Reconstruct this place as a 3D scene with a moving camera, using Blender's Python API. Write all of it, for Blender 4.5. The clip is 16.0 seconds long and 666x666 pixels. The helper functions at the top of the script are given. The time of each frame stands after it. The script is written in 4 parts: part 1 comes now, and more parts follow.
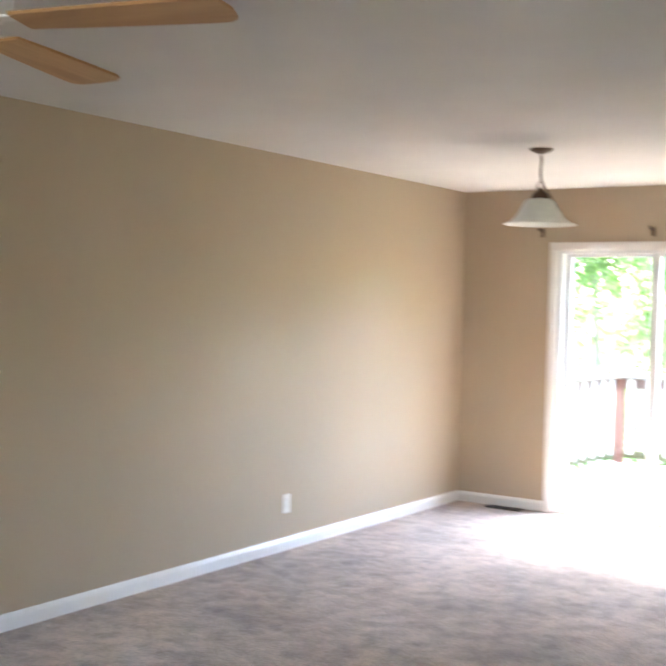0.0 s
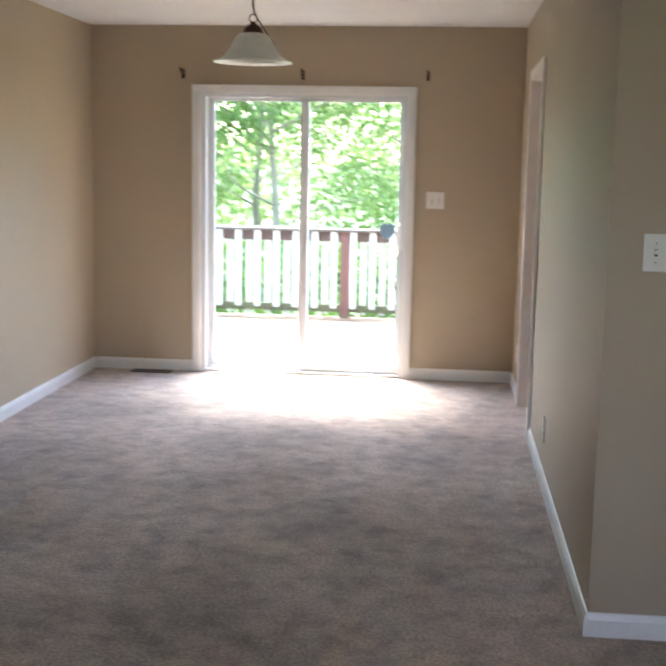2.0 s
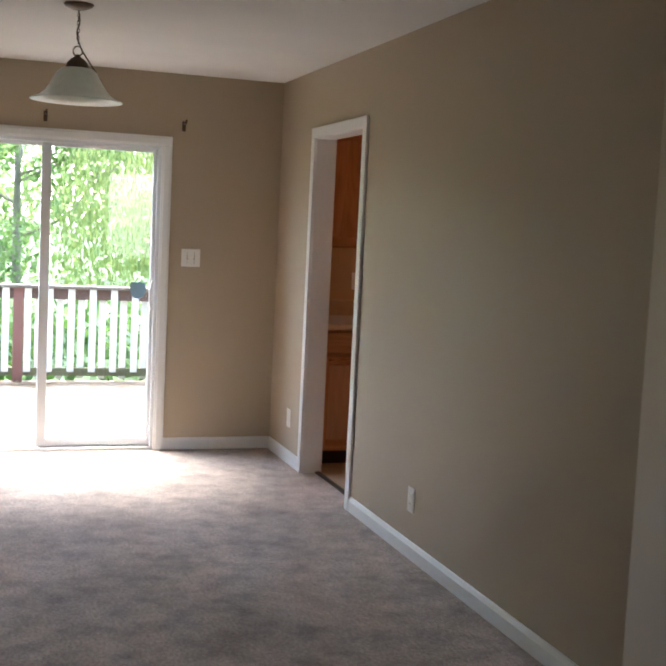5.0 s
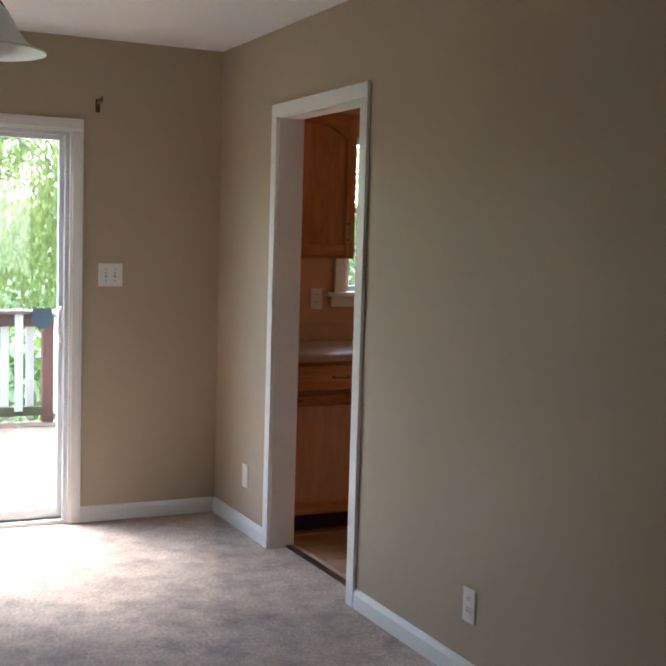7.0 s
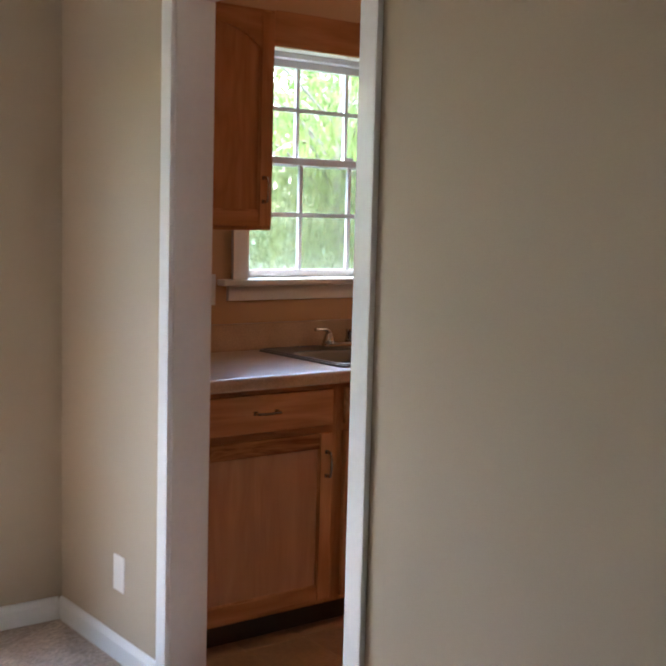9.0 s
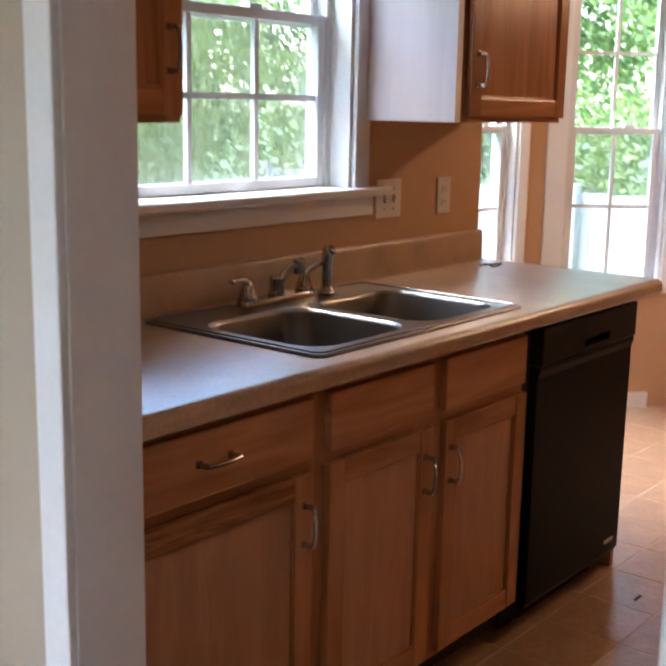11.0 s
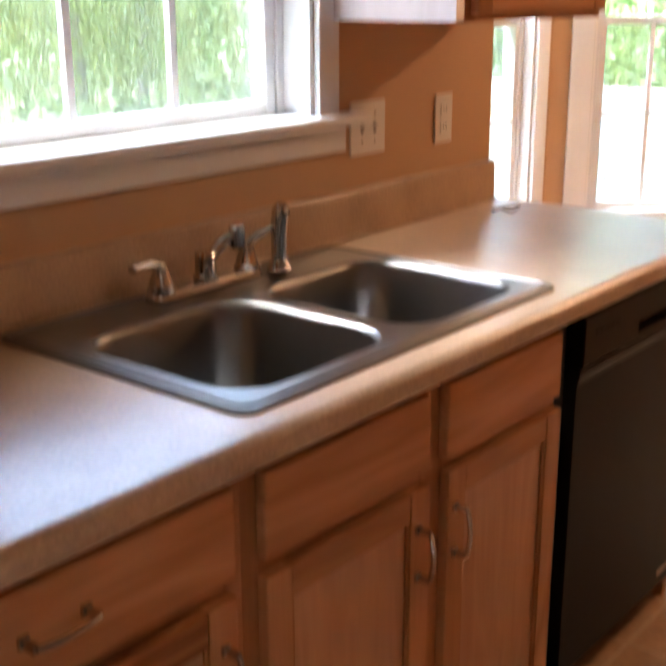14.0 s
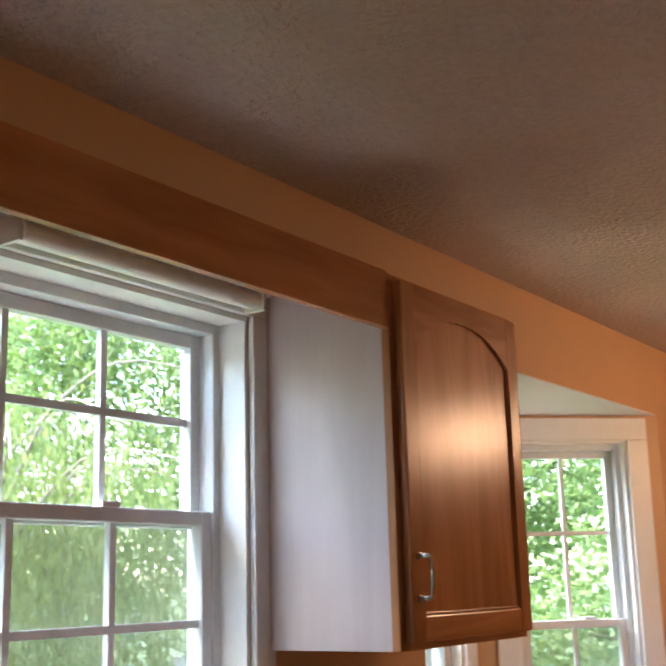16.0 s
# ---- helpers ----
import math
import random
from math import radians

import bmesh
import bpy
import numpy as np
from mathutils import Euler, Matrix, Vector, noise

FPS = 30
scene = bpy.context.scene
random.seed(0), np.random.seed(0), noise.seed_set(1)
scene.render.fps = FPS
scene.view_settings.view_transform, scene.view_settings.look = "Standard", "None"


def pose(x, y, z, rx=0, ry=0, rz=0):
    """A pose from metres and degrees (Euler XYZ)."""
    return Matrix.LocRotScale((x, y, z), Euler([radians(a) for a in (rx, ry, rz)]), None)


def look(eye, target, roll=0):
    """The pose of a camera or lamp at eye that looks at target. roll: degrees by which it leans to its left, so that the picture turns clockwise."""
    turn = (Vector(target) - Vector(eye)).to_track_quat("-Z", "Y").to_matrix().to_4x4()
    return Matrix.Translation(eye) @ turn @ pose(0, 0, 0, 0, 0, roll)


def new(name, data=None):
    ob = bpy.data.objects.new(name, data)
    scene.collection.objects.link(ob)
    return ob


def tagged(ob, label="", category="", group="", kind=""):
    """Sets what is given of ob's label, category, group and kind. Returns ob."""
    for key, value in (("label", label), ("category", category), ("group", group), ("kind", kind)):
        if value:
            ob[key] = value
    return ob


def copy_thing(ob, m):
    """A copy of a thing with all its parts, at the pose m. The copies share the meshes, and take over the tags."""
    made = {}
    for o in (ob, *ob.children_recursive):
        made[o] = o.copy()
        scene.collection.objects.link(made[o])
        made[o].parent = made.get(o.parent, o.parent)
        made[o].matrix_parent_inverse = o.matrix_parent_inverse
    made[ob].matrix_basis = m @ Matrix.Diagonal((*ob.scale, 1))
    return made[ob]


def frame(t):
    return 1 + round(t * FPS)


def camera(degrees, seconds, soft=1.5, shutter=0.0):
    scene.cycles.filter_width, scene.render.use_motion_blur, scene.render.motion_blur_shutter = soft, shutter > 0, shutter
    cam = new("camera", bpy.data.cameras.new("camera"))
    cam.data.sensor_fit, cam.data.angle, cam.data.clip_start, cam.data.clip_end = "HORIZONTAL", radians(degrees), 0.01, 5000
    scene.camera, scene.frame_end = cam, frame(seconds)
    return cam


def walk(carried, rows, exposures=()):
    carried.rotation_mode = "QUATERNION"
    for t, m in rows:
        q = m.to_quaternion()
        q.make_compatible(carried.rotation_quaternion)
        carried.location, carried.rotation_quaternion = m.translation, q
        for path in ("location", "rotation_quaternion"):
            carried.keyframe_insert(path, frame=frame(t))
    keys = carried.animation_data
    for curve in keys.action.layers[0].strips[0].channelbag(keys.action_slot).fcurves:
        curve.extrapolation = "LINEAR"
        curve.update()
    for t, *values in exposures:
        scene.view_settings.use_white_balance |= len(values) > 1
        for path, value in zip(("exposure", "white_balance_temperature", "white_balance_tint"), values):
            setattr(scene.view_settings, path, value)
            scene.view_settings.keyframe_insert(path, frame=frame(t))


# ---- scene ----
EXPOSURES = [(0, 5.94, 6500, 15), (0.5, 5.37, 6500, 15), (1, 4.92, 6500, 15), (1.5, 4.87, 6500, 15), (2, 4.95, 6500, 15), (2.5, 4.97, 6500, 15), (3.5, 4.85, 6500, 15), (4, 4.67, 6500, 15), (4.5, 4.85, 6500, 15), (5, 4.53, 6500, 15), (7.5, 4.32, 6300, 15), (8, 4.55, 6250, 15), (8.5, 4.75, 6250, 15), (11, 4.6, 6050, 15), (12.2, 4.65, 6050, 15), (12.6, 4.98, 6350, 15), (13, 5.18, 6500, 15), (13.6, 5.28, 6500, 15), (14.3, 4.85, 6500, 15), (15, 3.98, 6500, 15), (15.5, 4.02, 6500, 15), (16, 4.3, 6500, 15)]
cam = camera(33.4, 16.0, soft=2.2, shutter=0.5)
PATH = [
    (0, (1.022, -7.872, 1.551), (-0.092, -6.212, 1.495), 1.4),
    (0.5, (0.695, -7.838, 1.551), (-0.172, -6.039, 1.433), 0.0),
    (1, (0.349, -7.713, 1.526), (-0.413, -5.878, 1.297), 0.5),
    (1.5, (-0.021, -7.663, 1.495), (-0.559, -5.754, 1.231), 1.4),
    (2, (-0.502, -7.8, 1.509), (-0.698, -5.832, 1.207), 1.1),
    (2.5, (-0.803, -7.765, 1.467), (-0.854, -5.8, 1.097), 1.4),
    (3, (-1.112, -7.697, 1.475), (-0.965, -5.745, 1.064), 1.3),
    (3.5, (-1.372, -7.646, 1.442), (-0.945, -5.74, 1.015), 0.9),
    (4, (-1.619, -7.631, 1.45), (-0.984, -5.79, 0.996), 2.1),
    (4.5, (-1.76, -7.441, 1.466), (-1.088, -5.594, 1.096), 2.3),
    (5, (-1.973, -7.188, 1.498), (-1.344, -5.299, 1.312), 2.75),
    (7.5, (-2.01, -5.077, 1.452), (-1.088, -3.31, 1.292), 1.6),
    (8, (-1.879, -4.562, 1.437), (-0.905, -2.821, 1.282), 1.7),
    (8.5, (-1.701, -4.075, 1.428), (-0.613, -2.407, 1.248), 1.5),
    (11, (-0.919, -1.983, 1.42), (0.606, -0.754, 1.018), 1.1),
    (11.5, (-0.682, -1.752, 1.387), (0.871, -0.614, 0.847), 1.5),
    (12, (-0.478, -1.64, 1.394), (1.037, -0.493, 0.77), 2.3),
    (12.5, (-0.318, -1.535, 1.395), (1.166, -0.407, 0.671), 1.5),
    (13, (-0.229, -1.484, 1.403), (1.248, -0.39, 0.616), 0.5),
    (13.5, (-0.201, -1.509, 1.422), (1.254, -0.383, 0.639), 0.5),
    (14, (-0.183, -1.513, 1.437), (1.298, -0.304, 0.848), -0.2),
    (14.5, (-0.222, -1.543, 1.502), (1.315, -0.283, 1.283), -2.0),
    (15, (-0.202, -1.557, 1.5), (1.333, -0.287, 1.677), -2.6),
    (15.5, (-0.21, -1.532, 1.516), (1.329, -0.326, 1.937), -2.7),
    (16, (-0.224, -1.499, 1.517), (1.38, -0.386, 1.953), -1.5),
]
walk(cam, [(t, look(eye, target, roll)) for t, eye, target, roll in PATH], EXPOSURES)

# ---- world, sun ----
world = bpy.data.worlds.new("sky")
scene.world = world
world.use_nodes = True
wn = world.node_tree.nodes
sky = wn.new("ShaderNodeTexSky")
sky.sky_type = 'NISHITA'
sky.sun_disc = False
sky.sun_elevation = radians(67)
sky.sun_rotation = radians(-19)
sky.dust_density = 2.0
wn["Background"].inputs["Strength"].default_value = 0.15
world.node_tree.links.new(sky.outputs[0], wn["Background"].inputs["Color"])
sun = new("sun", bpy.data.lights.new("sun", 'SUN'))
sun.data.energy, sun.data.angle, sun.data.color = 1.5, radians(45), (1.0, 0.98, 0.95)
sun.matrix_world = look((-1.3, 3.7, 9.2), (0, 0, 0))


def sky_light(x, y, z, rx, ry, rz, width, height, watts, color):
    """Daylight coming in through a window's opening."""
    lamp_data = bpy.data.lights.new("window_daylight", 'AREA')
    lamp_data.shape, lamp_data.size, lamp_data.size_y, lamp_data.energy, lamp_data.color = 'RECTANGLE', width, height, watts, color
    new("window_daylight", lamp_data).matrix_world = pose(x, y, z, rx, ry, rz)


sky_light(0.36, -9.26, 1.55, 90, 0, 0, 0.75, 1.2, 0.7, (0.97, 0.98, 1.0))      # front window of the living room

# ---- materials ----


def mat(name, color, rough=0.6, metal=0.0, vary=0.12, scale=6.0, fine=80.0, bump=0.1, coat=0.0, spec=0.5, depth=0.004):
    """A plain surface: colour wandering at two scales, fine relief, uneven gloss."""
    m = bpy.data.materials.new(name)
    m.use_nodes = True
    nt = m.node_tree
    b = nt.nodes["Principled BSDF"]
    co = nt.nodes.new("ShaderNodeTexCoord")
    n1, n2 = nt.nodes.new("ShaderNodeTexNoise"), nt.nodes.new("ShaderNodeTexNoise")
    n1.inputs["Scale"].default_value, n2.inputs["Scale"].default_value = scale, fine
    n1.inputs["Detail"].default_value = 4
    for n in (n1, n2):
        nt.links.new(co.outputs["Object"], n.inputs["Vector"])
    add = nt.nodes.new("ShaderNodeMath")
    add.operation = 'ADD'
    nt.links.new(n1.outputs[0], add.inputs[0])
    nt.links.new(n2.outputs[0], add.inputs[1])
    mr = nt.nodes.new("ShaderNodeMapRange")
    mr.inputs[1].default_value, mr.inputs[2].default_value = 0.6, 1.4
    mr.inputs[3].default_value, mr.inputs[4].default_value = 1 - vary, 1 + vary
    nt.links.new(add.outputs[0], mr.inputs[0])
    vm = nt.nodes.new("ShaderNodeVectorMath")
    vm.operation = 'SCALE'
    vm.inputs[0].default_value = color
    nt.links.new(mr.outputs[0], vm.inputs["Scale"])
    nt.links.new(vm.outputs[0], b.inputs["Base Color"])
    b.inputs["Roughness"].default_value, b.inputs["Metallic"].default_value = rough, metal
    b.inputs["Coat Weight"].default_value = coat
    b.inputs["Coat Roughness"].default_value = 0.3
    b.inputs["Specular IOR Level"].default_value = spec
    if bump:
        bp = nt.nodes.new("ShaderNodeBump")
        bp.inputs["Strength"].default_value, bp.inputs["Distance"].default_value = bump, depth
        nt.links.new(n2.outputs[0], bp.inputs["Height"])
        nt.links.new(bp.outputs[0], b.inputs["Normal"])
    return m


def wood(name, dark, light, axis=2, rough=0.25, ring=8.0, coat=0.0, rand=0.08, spec=0.18):
    """Varnished oak: stretched grain along an axis with darker figure and pores."""
    m = bpy.data.materials.new(name)
    m.use_nodes = True
    nt = m.node_tree
    b = nt.nodes["Principled BSDF"]
    co = nt.nodes.new("ShaderNodeTexCoord")
    info = nt.nodes.new("ShaderNodeObjectInfo")
    off = nt.nodes.new("ShaderNodeVectorMath")
    off.operation = 'SCALE'
    off.inputs[0].default_value = (7.0, 5.0, 9.0)
    nt.links.new(info.outputs["Random"], off.inputs["Scale"])
    ad = nt.nodes.new("ShaderNodeVectorMath")
    nt.links.new(co.outputs["Object"], ad.inputs[0])
    nt.links.new(off.outputs[0], ad.inputs[1])
    mp, mf = nt.nodes.new("ShaderNodeMapping"), nt.nodes.new("ShaderNodeMapping")
    s1, s2 = [1.0] * 3, [120.0] * 3
    s1[axis], s2[axis] = 0.13, 7.0
    mp.inputs["Scale"].default_value, mf.inputs["Scale"].default_value = s1, s2
    nt.links.new(ad.outputs[0], mp.inputs[0])
    nt.links.new(ad.outputs[0], mf.inputs[0])
    n1, n2 = nt.nodes.new("ShaderNodeTexNoise"), nt.nodes.new("ShaderNodeTexNoise")
    n1.inputs["Scale"].default_value, n1.inputs["Detail"].default_value, n1.inputs["Distortion"].default_value = ring, 3, 0.6
    n2.inputs["Scale"].default_value, n2.inputs["Detail"].default_value = 1.0, 3
    nt.links.new(mp.outputs[0], n1.inputs["Vector"])
    nt.links.new(mf.outputs[0], n2.inputs["Vector"])
    mul = nt.nodes.new("ShaderNodeMath")
    mul.operation = 'MULTIPLY'
    mul.inputs[1].default_value = 3.5
    nt.links.new(n1.outputs[0], mul.inputs[0])
    fr = nt.nodes.new("ShaderNodeMath")
    fr.operation = 'PINGPONG'
    fr.inputs[1].default_value = 0.5
    nt.links.new(mul.outputs[0], fr.inputs[0])
    mix = nt.nodes.new("ShaderNodeMath")
    mix.operation = 'MULTIPLY_ADD'
    mix.inputs[1].default_value = 0.36
    nt.links.new(n2.outputs[0], mix.inputs[0])
    nt.links.new(fr.outputs[0], mix.inputs[2])
    ramp = nt.nodes.new("ShaderNodeValToRGB")
    ramp.color_ramp.elements[0].position, ramp.color_ramp.elements[0].color = 0.1, (*dark, 1)
    ramp.color_ramp.elements[1].position, ramp.color_ramp.elements[1].color = 0.8, (*light, 1)
    nt.links.new(mix.outputs[0], ramp.inputs[0])
    hs = nt.nodes.new("ShaderNodeHueSaturation")
    mr = nt.nodes.new("ShaderNodeMapRange")
    mr.inputs[3].default_value, mr.inputs[4].default_value = 1 - rand, 1 + rand
    nt.links.new(info.outputs["Random"], mr.inputs[0])
    nt.links.new(mr.outputs[0], hs.inputs["Value"])
    nt.links.new(ramp.outputs[0], hs.inputs["Color"])
    nt.links.new(hs.outputs[0], b.inputs["Base Color"])
    b.inputs["Specular IOR Level"].default_value = spec
    b.inputs["Roughness"].default_value, b.inputs["Coat Weight"].default_value, b.inputs["Coat Roughness"].default_value = rough, coat, 0.25
    bp = nt.nodes.new("ShaderNodeBump")
    bp.inputs["Strength"].default_value, bp.inputs["Distance"].default_value = 0.12, 0.002
    nt.links.new(n2.outputs[0], bp.inputs["Height"])
    nt.links.new(bp.outputs[0], b.inputs["Normal"])
    return m


def carpet_material():
    m = bpy.data.materials.new("carpet")
    m.use_nodes = True
    nt = m.node_tree
    b = nt.nodes["Principled BSDF"]
    co = nt.nodes.new("ShaderNodeTexCoord")
    big, mid, fine = (nt.nodes.new("ShaderNodeTexNoise") for _ in range(3))
    for n, s, d in ((big, 1.3, 3), (mid, 9.0, 8), (fine, 75.0, 6)):
        n.inputs["Scale"].default_value, n.inputs["Detail"].default_value = s, d
        nt.links.new(co.outputs["Object"], n.inputs["Vector"])
    mid.inputs["Roughness"].default_value = 0.62
    st = nt.nodes.new("ShaderNodeMapRange")
    st.inputs[1].default_value, st.inputs[2].default_value, st.inputs[3].default_value, st.inputs[4].default_value = 0.30, 0.70, 0.74, 1.2
    nt.links.new(mid.outputs[0], st.inputs[0])
    bg = nt.nodes.new("ShaderNodeMapRange")
    bg.inputs[1].default_value, bg.inputs[2].default_value, bg.inputs[3].default_value, bg.inputs[4].default_value = 0.35, 0.65, 0.74, 1.15
    nt.links.new(big.outputs[0], bg.inputs[0])
    fi = nt.nodes.new("ShaderNodeMapRange")
    fi.inputs[1].default_value, fi.inputs[2].default_value, fi.inputs[3].default_value, fi.inputs[4].default_value = 0.3, 0.7, 0.68, 1.3
    nt.links.new(fine.outputs[0], fi.inputs[0])
    dents = nt.nodes.new("ShaderNodeTexNoise")
    dents.inputs["Scale"].default_value, dents.inputs["Detail"].default_value, dents.inputs["Roughness"].default_value = 7.0, 7, 0.6
    nt.links.new(co.outputs["Object"], dents.inputs["Vector"])
    dn = nt.nodes.new("ShaderNodeMapRange")
    dn.inputs[1].default_value, dn.inputs[2].default_value, dn.inputs[3].default_value, dn.inputs[4].default_value = 0.36, 0.52, 0.76, 1.0
    nt.links.new(dents.outputs[0], dn.inputs[0])
    m0, m1, m2 = (nt.nodes.new("ShaderNodeMath") for _ in range(3))
    m0.operation = m1.operation = m2.operation = 'MULTIPLY'
    nt.links.new(st.outputs[0], m0.inputs[0])
    nt.links.new(dn.outputs[0], m0.inputs[1])
    nt.links.new(m0.outputs[0], m1.inputs[0])
    nt.links.new(bg.outputs[0], m1.inputs[1])
    nt.links.new(m1.outputs[0], m2.inputs[0])
    nt.links.new(fi.outputs[0], m2.inputs[1])
    vm = nt.nodes.new("ShaderNodeVectorMath")
    vm.operation = 'SCALE'
    vm.inputs[0].default_value = CARPET
    nt.links.new(m2.outputs[0], vm.inputs["Scale"])
    nt.links.new(vm.outputs[0], b.inputs["Base Color"])
    b.inputs["Roughness"].default_value = 0.95
    b.inputs["Specular IOR Level"].default_value = 0.1
    b.inputs["Sheen Weight"].default_value = 0.25
    b1, b2 = nt.nodes.new("ShaderNodeBump"), nt.nodes.new("ShaderNodeBump")
    b1.inputs["Strength"].default_value, b1.inputs["Distance"].default_value = 0.55, 0.02
    b2.inputs["Strength"].default_value, b2.inputs["Distance"].default_value = 0.8, 0.006
    nt.links.new(mid.outputs[0], b1.inputs["Height"])
    nt.links.new(fine.outputs[0], b2.inputs["Height"])
    nt.links.new(b1.outputs[0], b2.inputs["Normal"])
    nt.links.new(b2.outputs[0], b.inputs["Normal"])
    return m


def glass_material():
    m = bpy.data.materials.new("window_glass")
    m.use_nodes = True
    nt = m.node_tree
    nt.nodes.remove(nt.nodes["Principled BSDF"])
    tr, gl, fr, mx = (nt.nodes.new("ShaderNode" + k) for k in ("BsdfTransparent", "BsdfGlossy", "LayerWeight", "MixShader"))
    pw, ad = nt.nodes.new("ShaderNodeMath"), nt.nodes.new("ShaderNodeMath")
    pw.operation, ad.operation = 'POWER', 'MULTIPLY_ADD'
    pw.inputs[1].default_value, ad.inputs[1].default_value, ad.inputs[2].default_value = 5.0, 0.5, 0.025
    tr.inputs[0].default_value = (0.93, 0.96, 0.94, 1)
    gl.inputs["Roughness"].default_value = 0.02
    nt.links.new(fr.outputs["Facing"], pw.inputs[0])
    nt.links.new(pw.outputs[0], ad.inputs[0])
    nt.links.new(ad.outputs[0], mx.inputs[0])
    nt.links.new(tr.outputs[0], mx.inputs[1])
    nt.links.new(gl.outputs[0], mx.inputs[2])
    nt.links.new(mx.outputs[0], nt.nodes["Material Output"].inputs[0])
    return m


def leaf_material(name, c1, c2):
    m = bpy.data.materials.new(name)
    m.use_nodes = True
    nt = m.node_tree
    b = nt.nodes["Principled BSDF"]
    geo, ramp = nt.nodes.new("ShaderNodeNewGeometry"), nt.nodes.new("ShaderNodeValToRGB")
    ramp.color_ramp.elements[0].color, ramp.color_ramp.elements[1].color = (*c1, 1), (*c2, 1)
    nt.links.new(geo.outputs["Random Per Island"], ramp.inputs[0])
    nt.links.new(ramp.outputs[0], b.inputs["Base Color"])
    b.inputs["Roughness"].default_value = 0.6
    tl, mx = nt.nodes.new("ShaderNodeBsdfTranslucent"), nt.nodes.new("ShaderNodeMixShader")
    mx.inputs[0].default_value = 0.4
    nt.links.new(ramp.outputs[0], tl.inputs[0])
    nt.links.new(b.outputs[0], mx.inputs[1])
    nt.links.new(tl.outputs[0], mx.inputs[2])
    nt.links.new(mx.outputs[0], nt.nodes["Material Output"].inputs[0])
    return m


CARPET = (0.52, 0.405, 0.33)
M_CARPET = carpet_material()
M_WALL = mat("tan_wall_paint", (0.45, 0.36, 0.255), 0.55, vary=0.04, scale=1.2, fine=240, bump=0.12)
M_KWALL = mat("terracotta_tan_wall_paint", (0.57, 0.345, 0.185), 0.5, vary=0.05, scale=1.5, fine=240, bump=0.12)
M_CEIL = mat("stippled_white_ceiling", (0.72, 0.70, 0.68), 0.9, vary=0.06, scale=2, fine=150, bump=0.9)
# kitchen ceiling: darker beige than the others, with its dimness put into the colour
M_KCEIL = mat("stippled_dimmed_kitchen_ceiling", (0.44, 0.36, 0.31), 0.9, vary=0.12, scale=2, fine=70, bump=1.0, depth=0.012)
M_TRIM = mat("white_gloss_trim", (0.80, 0.79, 0.77), 0.3, vary=0.03, scale=3, fine=60, bump=0.03)
M_VINYL = mat("white_vinyl", (0.70, 0.71, 0.72), 0.35, vary=0.03, scale=4, fine=90, bump=0.02)
M_PLATE = mat("white_plastic_plate", (0.78, 0.76, 0.72), 0.35, vary=0.02, bump=0)
M_SLOT = mat("dark_slot", (0.03, 0.03, 0.03), 0.5, bump=0)
M_OAK = wood("oak_upright_grain", (0.36, 0.148, 0.060), (0.55, 0.255, 0.112), 2)
M_OAKH = wood("oak_level_grain", (0.36, 0.148, 0.060), (0.55, 0.255, 0.112), 0)
M_VENEER = wood("oak_veneer_panel", (0.47, 0.235, 0.125), (0.58, 0.31, 0.165), 2, ring=11.0, rand=0.08)
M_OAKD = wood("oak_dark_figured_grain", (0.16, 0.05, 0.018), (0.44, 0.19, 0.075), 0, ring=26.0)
M_PALE = wood("pale_melamine_side", (0.55, 0.45, 0.43), (0.61, 0.51, 0.49), 2, 0.35, coat=0.2, rand=0.02)
M_LAM = mat("beige_laminate", (0.45, 0.305, 0.20), 0.30, vary=0.24, scale=9, fine=150, bump=0.03, coat=0.42)
M_STEEL = mat("brushed_steel", (0.21, 0.205, 0.20), 0.32, 1.0, vary=0.08, scale=14, fine=300, bump=0.05)
M_CHROME = mat("chrome", (0.50, 0.50, 0.50), 0.1, 1.0, vary=0.03, bump=0)
M_NICKEL = mat("satin_nickel", (0.42, 0.39, 0.35), 0.25, 1.0, vary=0.05, bump=0)
M_BLACK = mat("black_enamel", (0.006, 0.006, 0.007), 0.36, vary=0.2, bump=0.02, spec=0.04)
M_BLACKG = mat("black_gloss_plastic", (0.006, 0.006, 0.006), 0.3, vary=0.1, bump=0, spec=0.06)
M_KICK = mat("dark_toe_kick", (0.03, 0.02, 0.015), 0.7)
M_TILE = mat("brown_ceramic_tile", (0.38, 0.225, 0.13), 0.34, vary=0.26, scale=7, fine=60, bump=0.05, coat=0.5)
M_GROUT = mat("pale_grout", (0.52, 0.39, 0.28), 0.9, vary=0.1, bump=0.2)
M_BRONZE = mat("dark_bronze", (0.09, 0.055, 0.035), 0.4, 0.8, vary=0.15, bump=0)
M_SHADE = mat("alabaster_glass_shade", (0.72, 0.74, 0.66), 0.3, vary=0.07, scale=9, fine=30, bump=0.02)
M_BLADE = wood("light_oak_blade", (0.42, 0.22, 0.095), (0.58, 0.34, 0.16), 0, 0.35)
M_VENT = mat("brown_metal_register", (0.05, 0.035, 0.025), 0.45, 0.5, bump=0)
M_BLIND = mat("ivory_vinyl_blind", (0.72, 0.70, 0.62), 0.5, vary=0.04, bump=0.03)
# glow of the unseen kitchen lamp, added for the warm highlight
M_LIT = bpy.data.materials.new("assumed_lamp_glow")
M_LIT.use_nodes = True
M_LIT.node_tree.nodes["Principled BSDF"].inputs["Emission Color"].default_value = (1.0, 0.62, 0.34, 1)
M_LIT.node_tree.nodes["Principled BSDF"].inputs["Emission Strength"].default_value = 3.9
M_GLASS = glass_material()
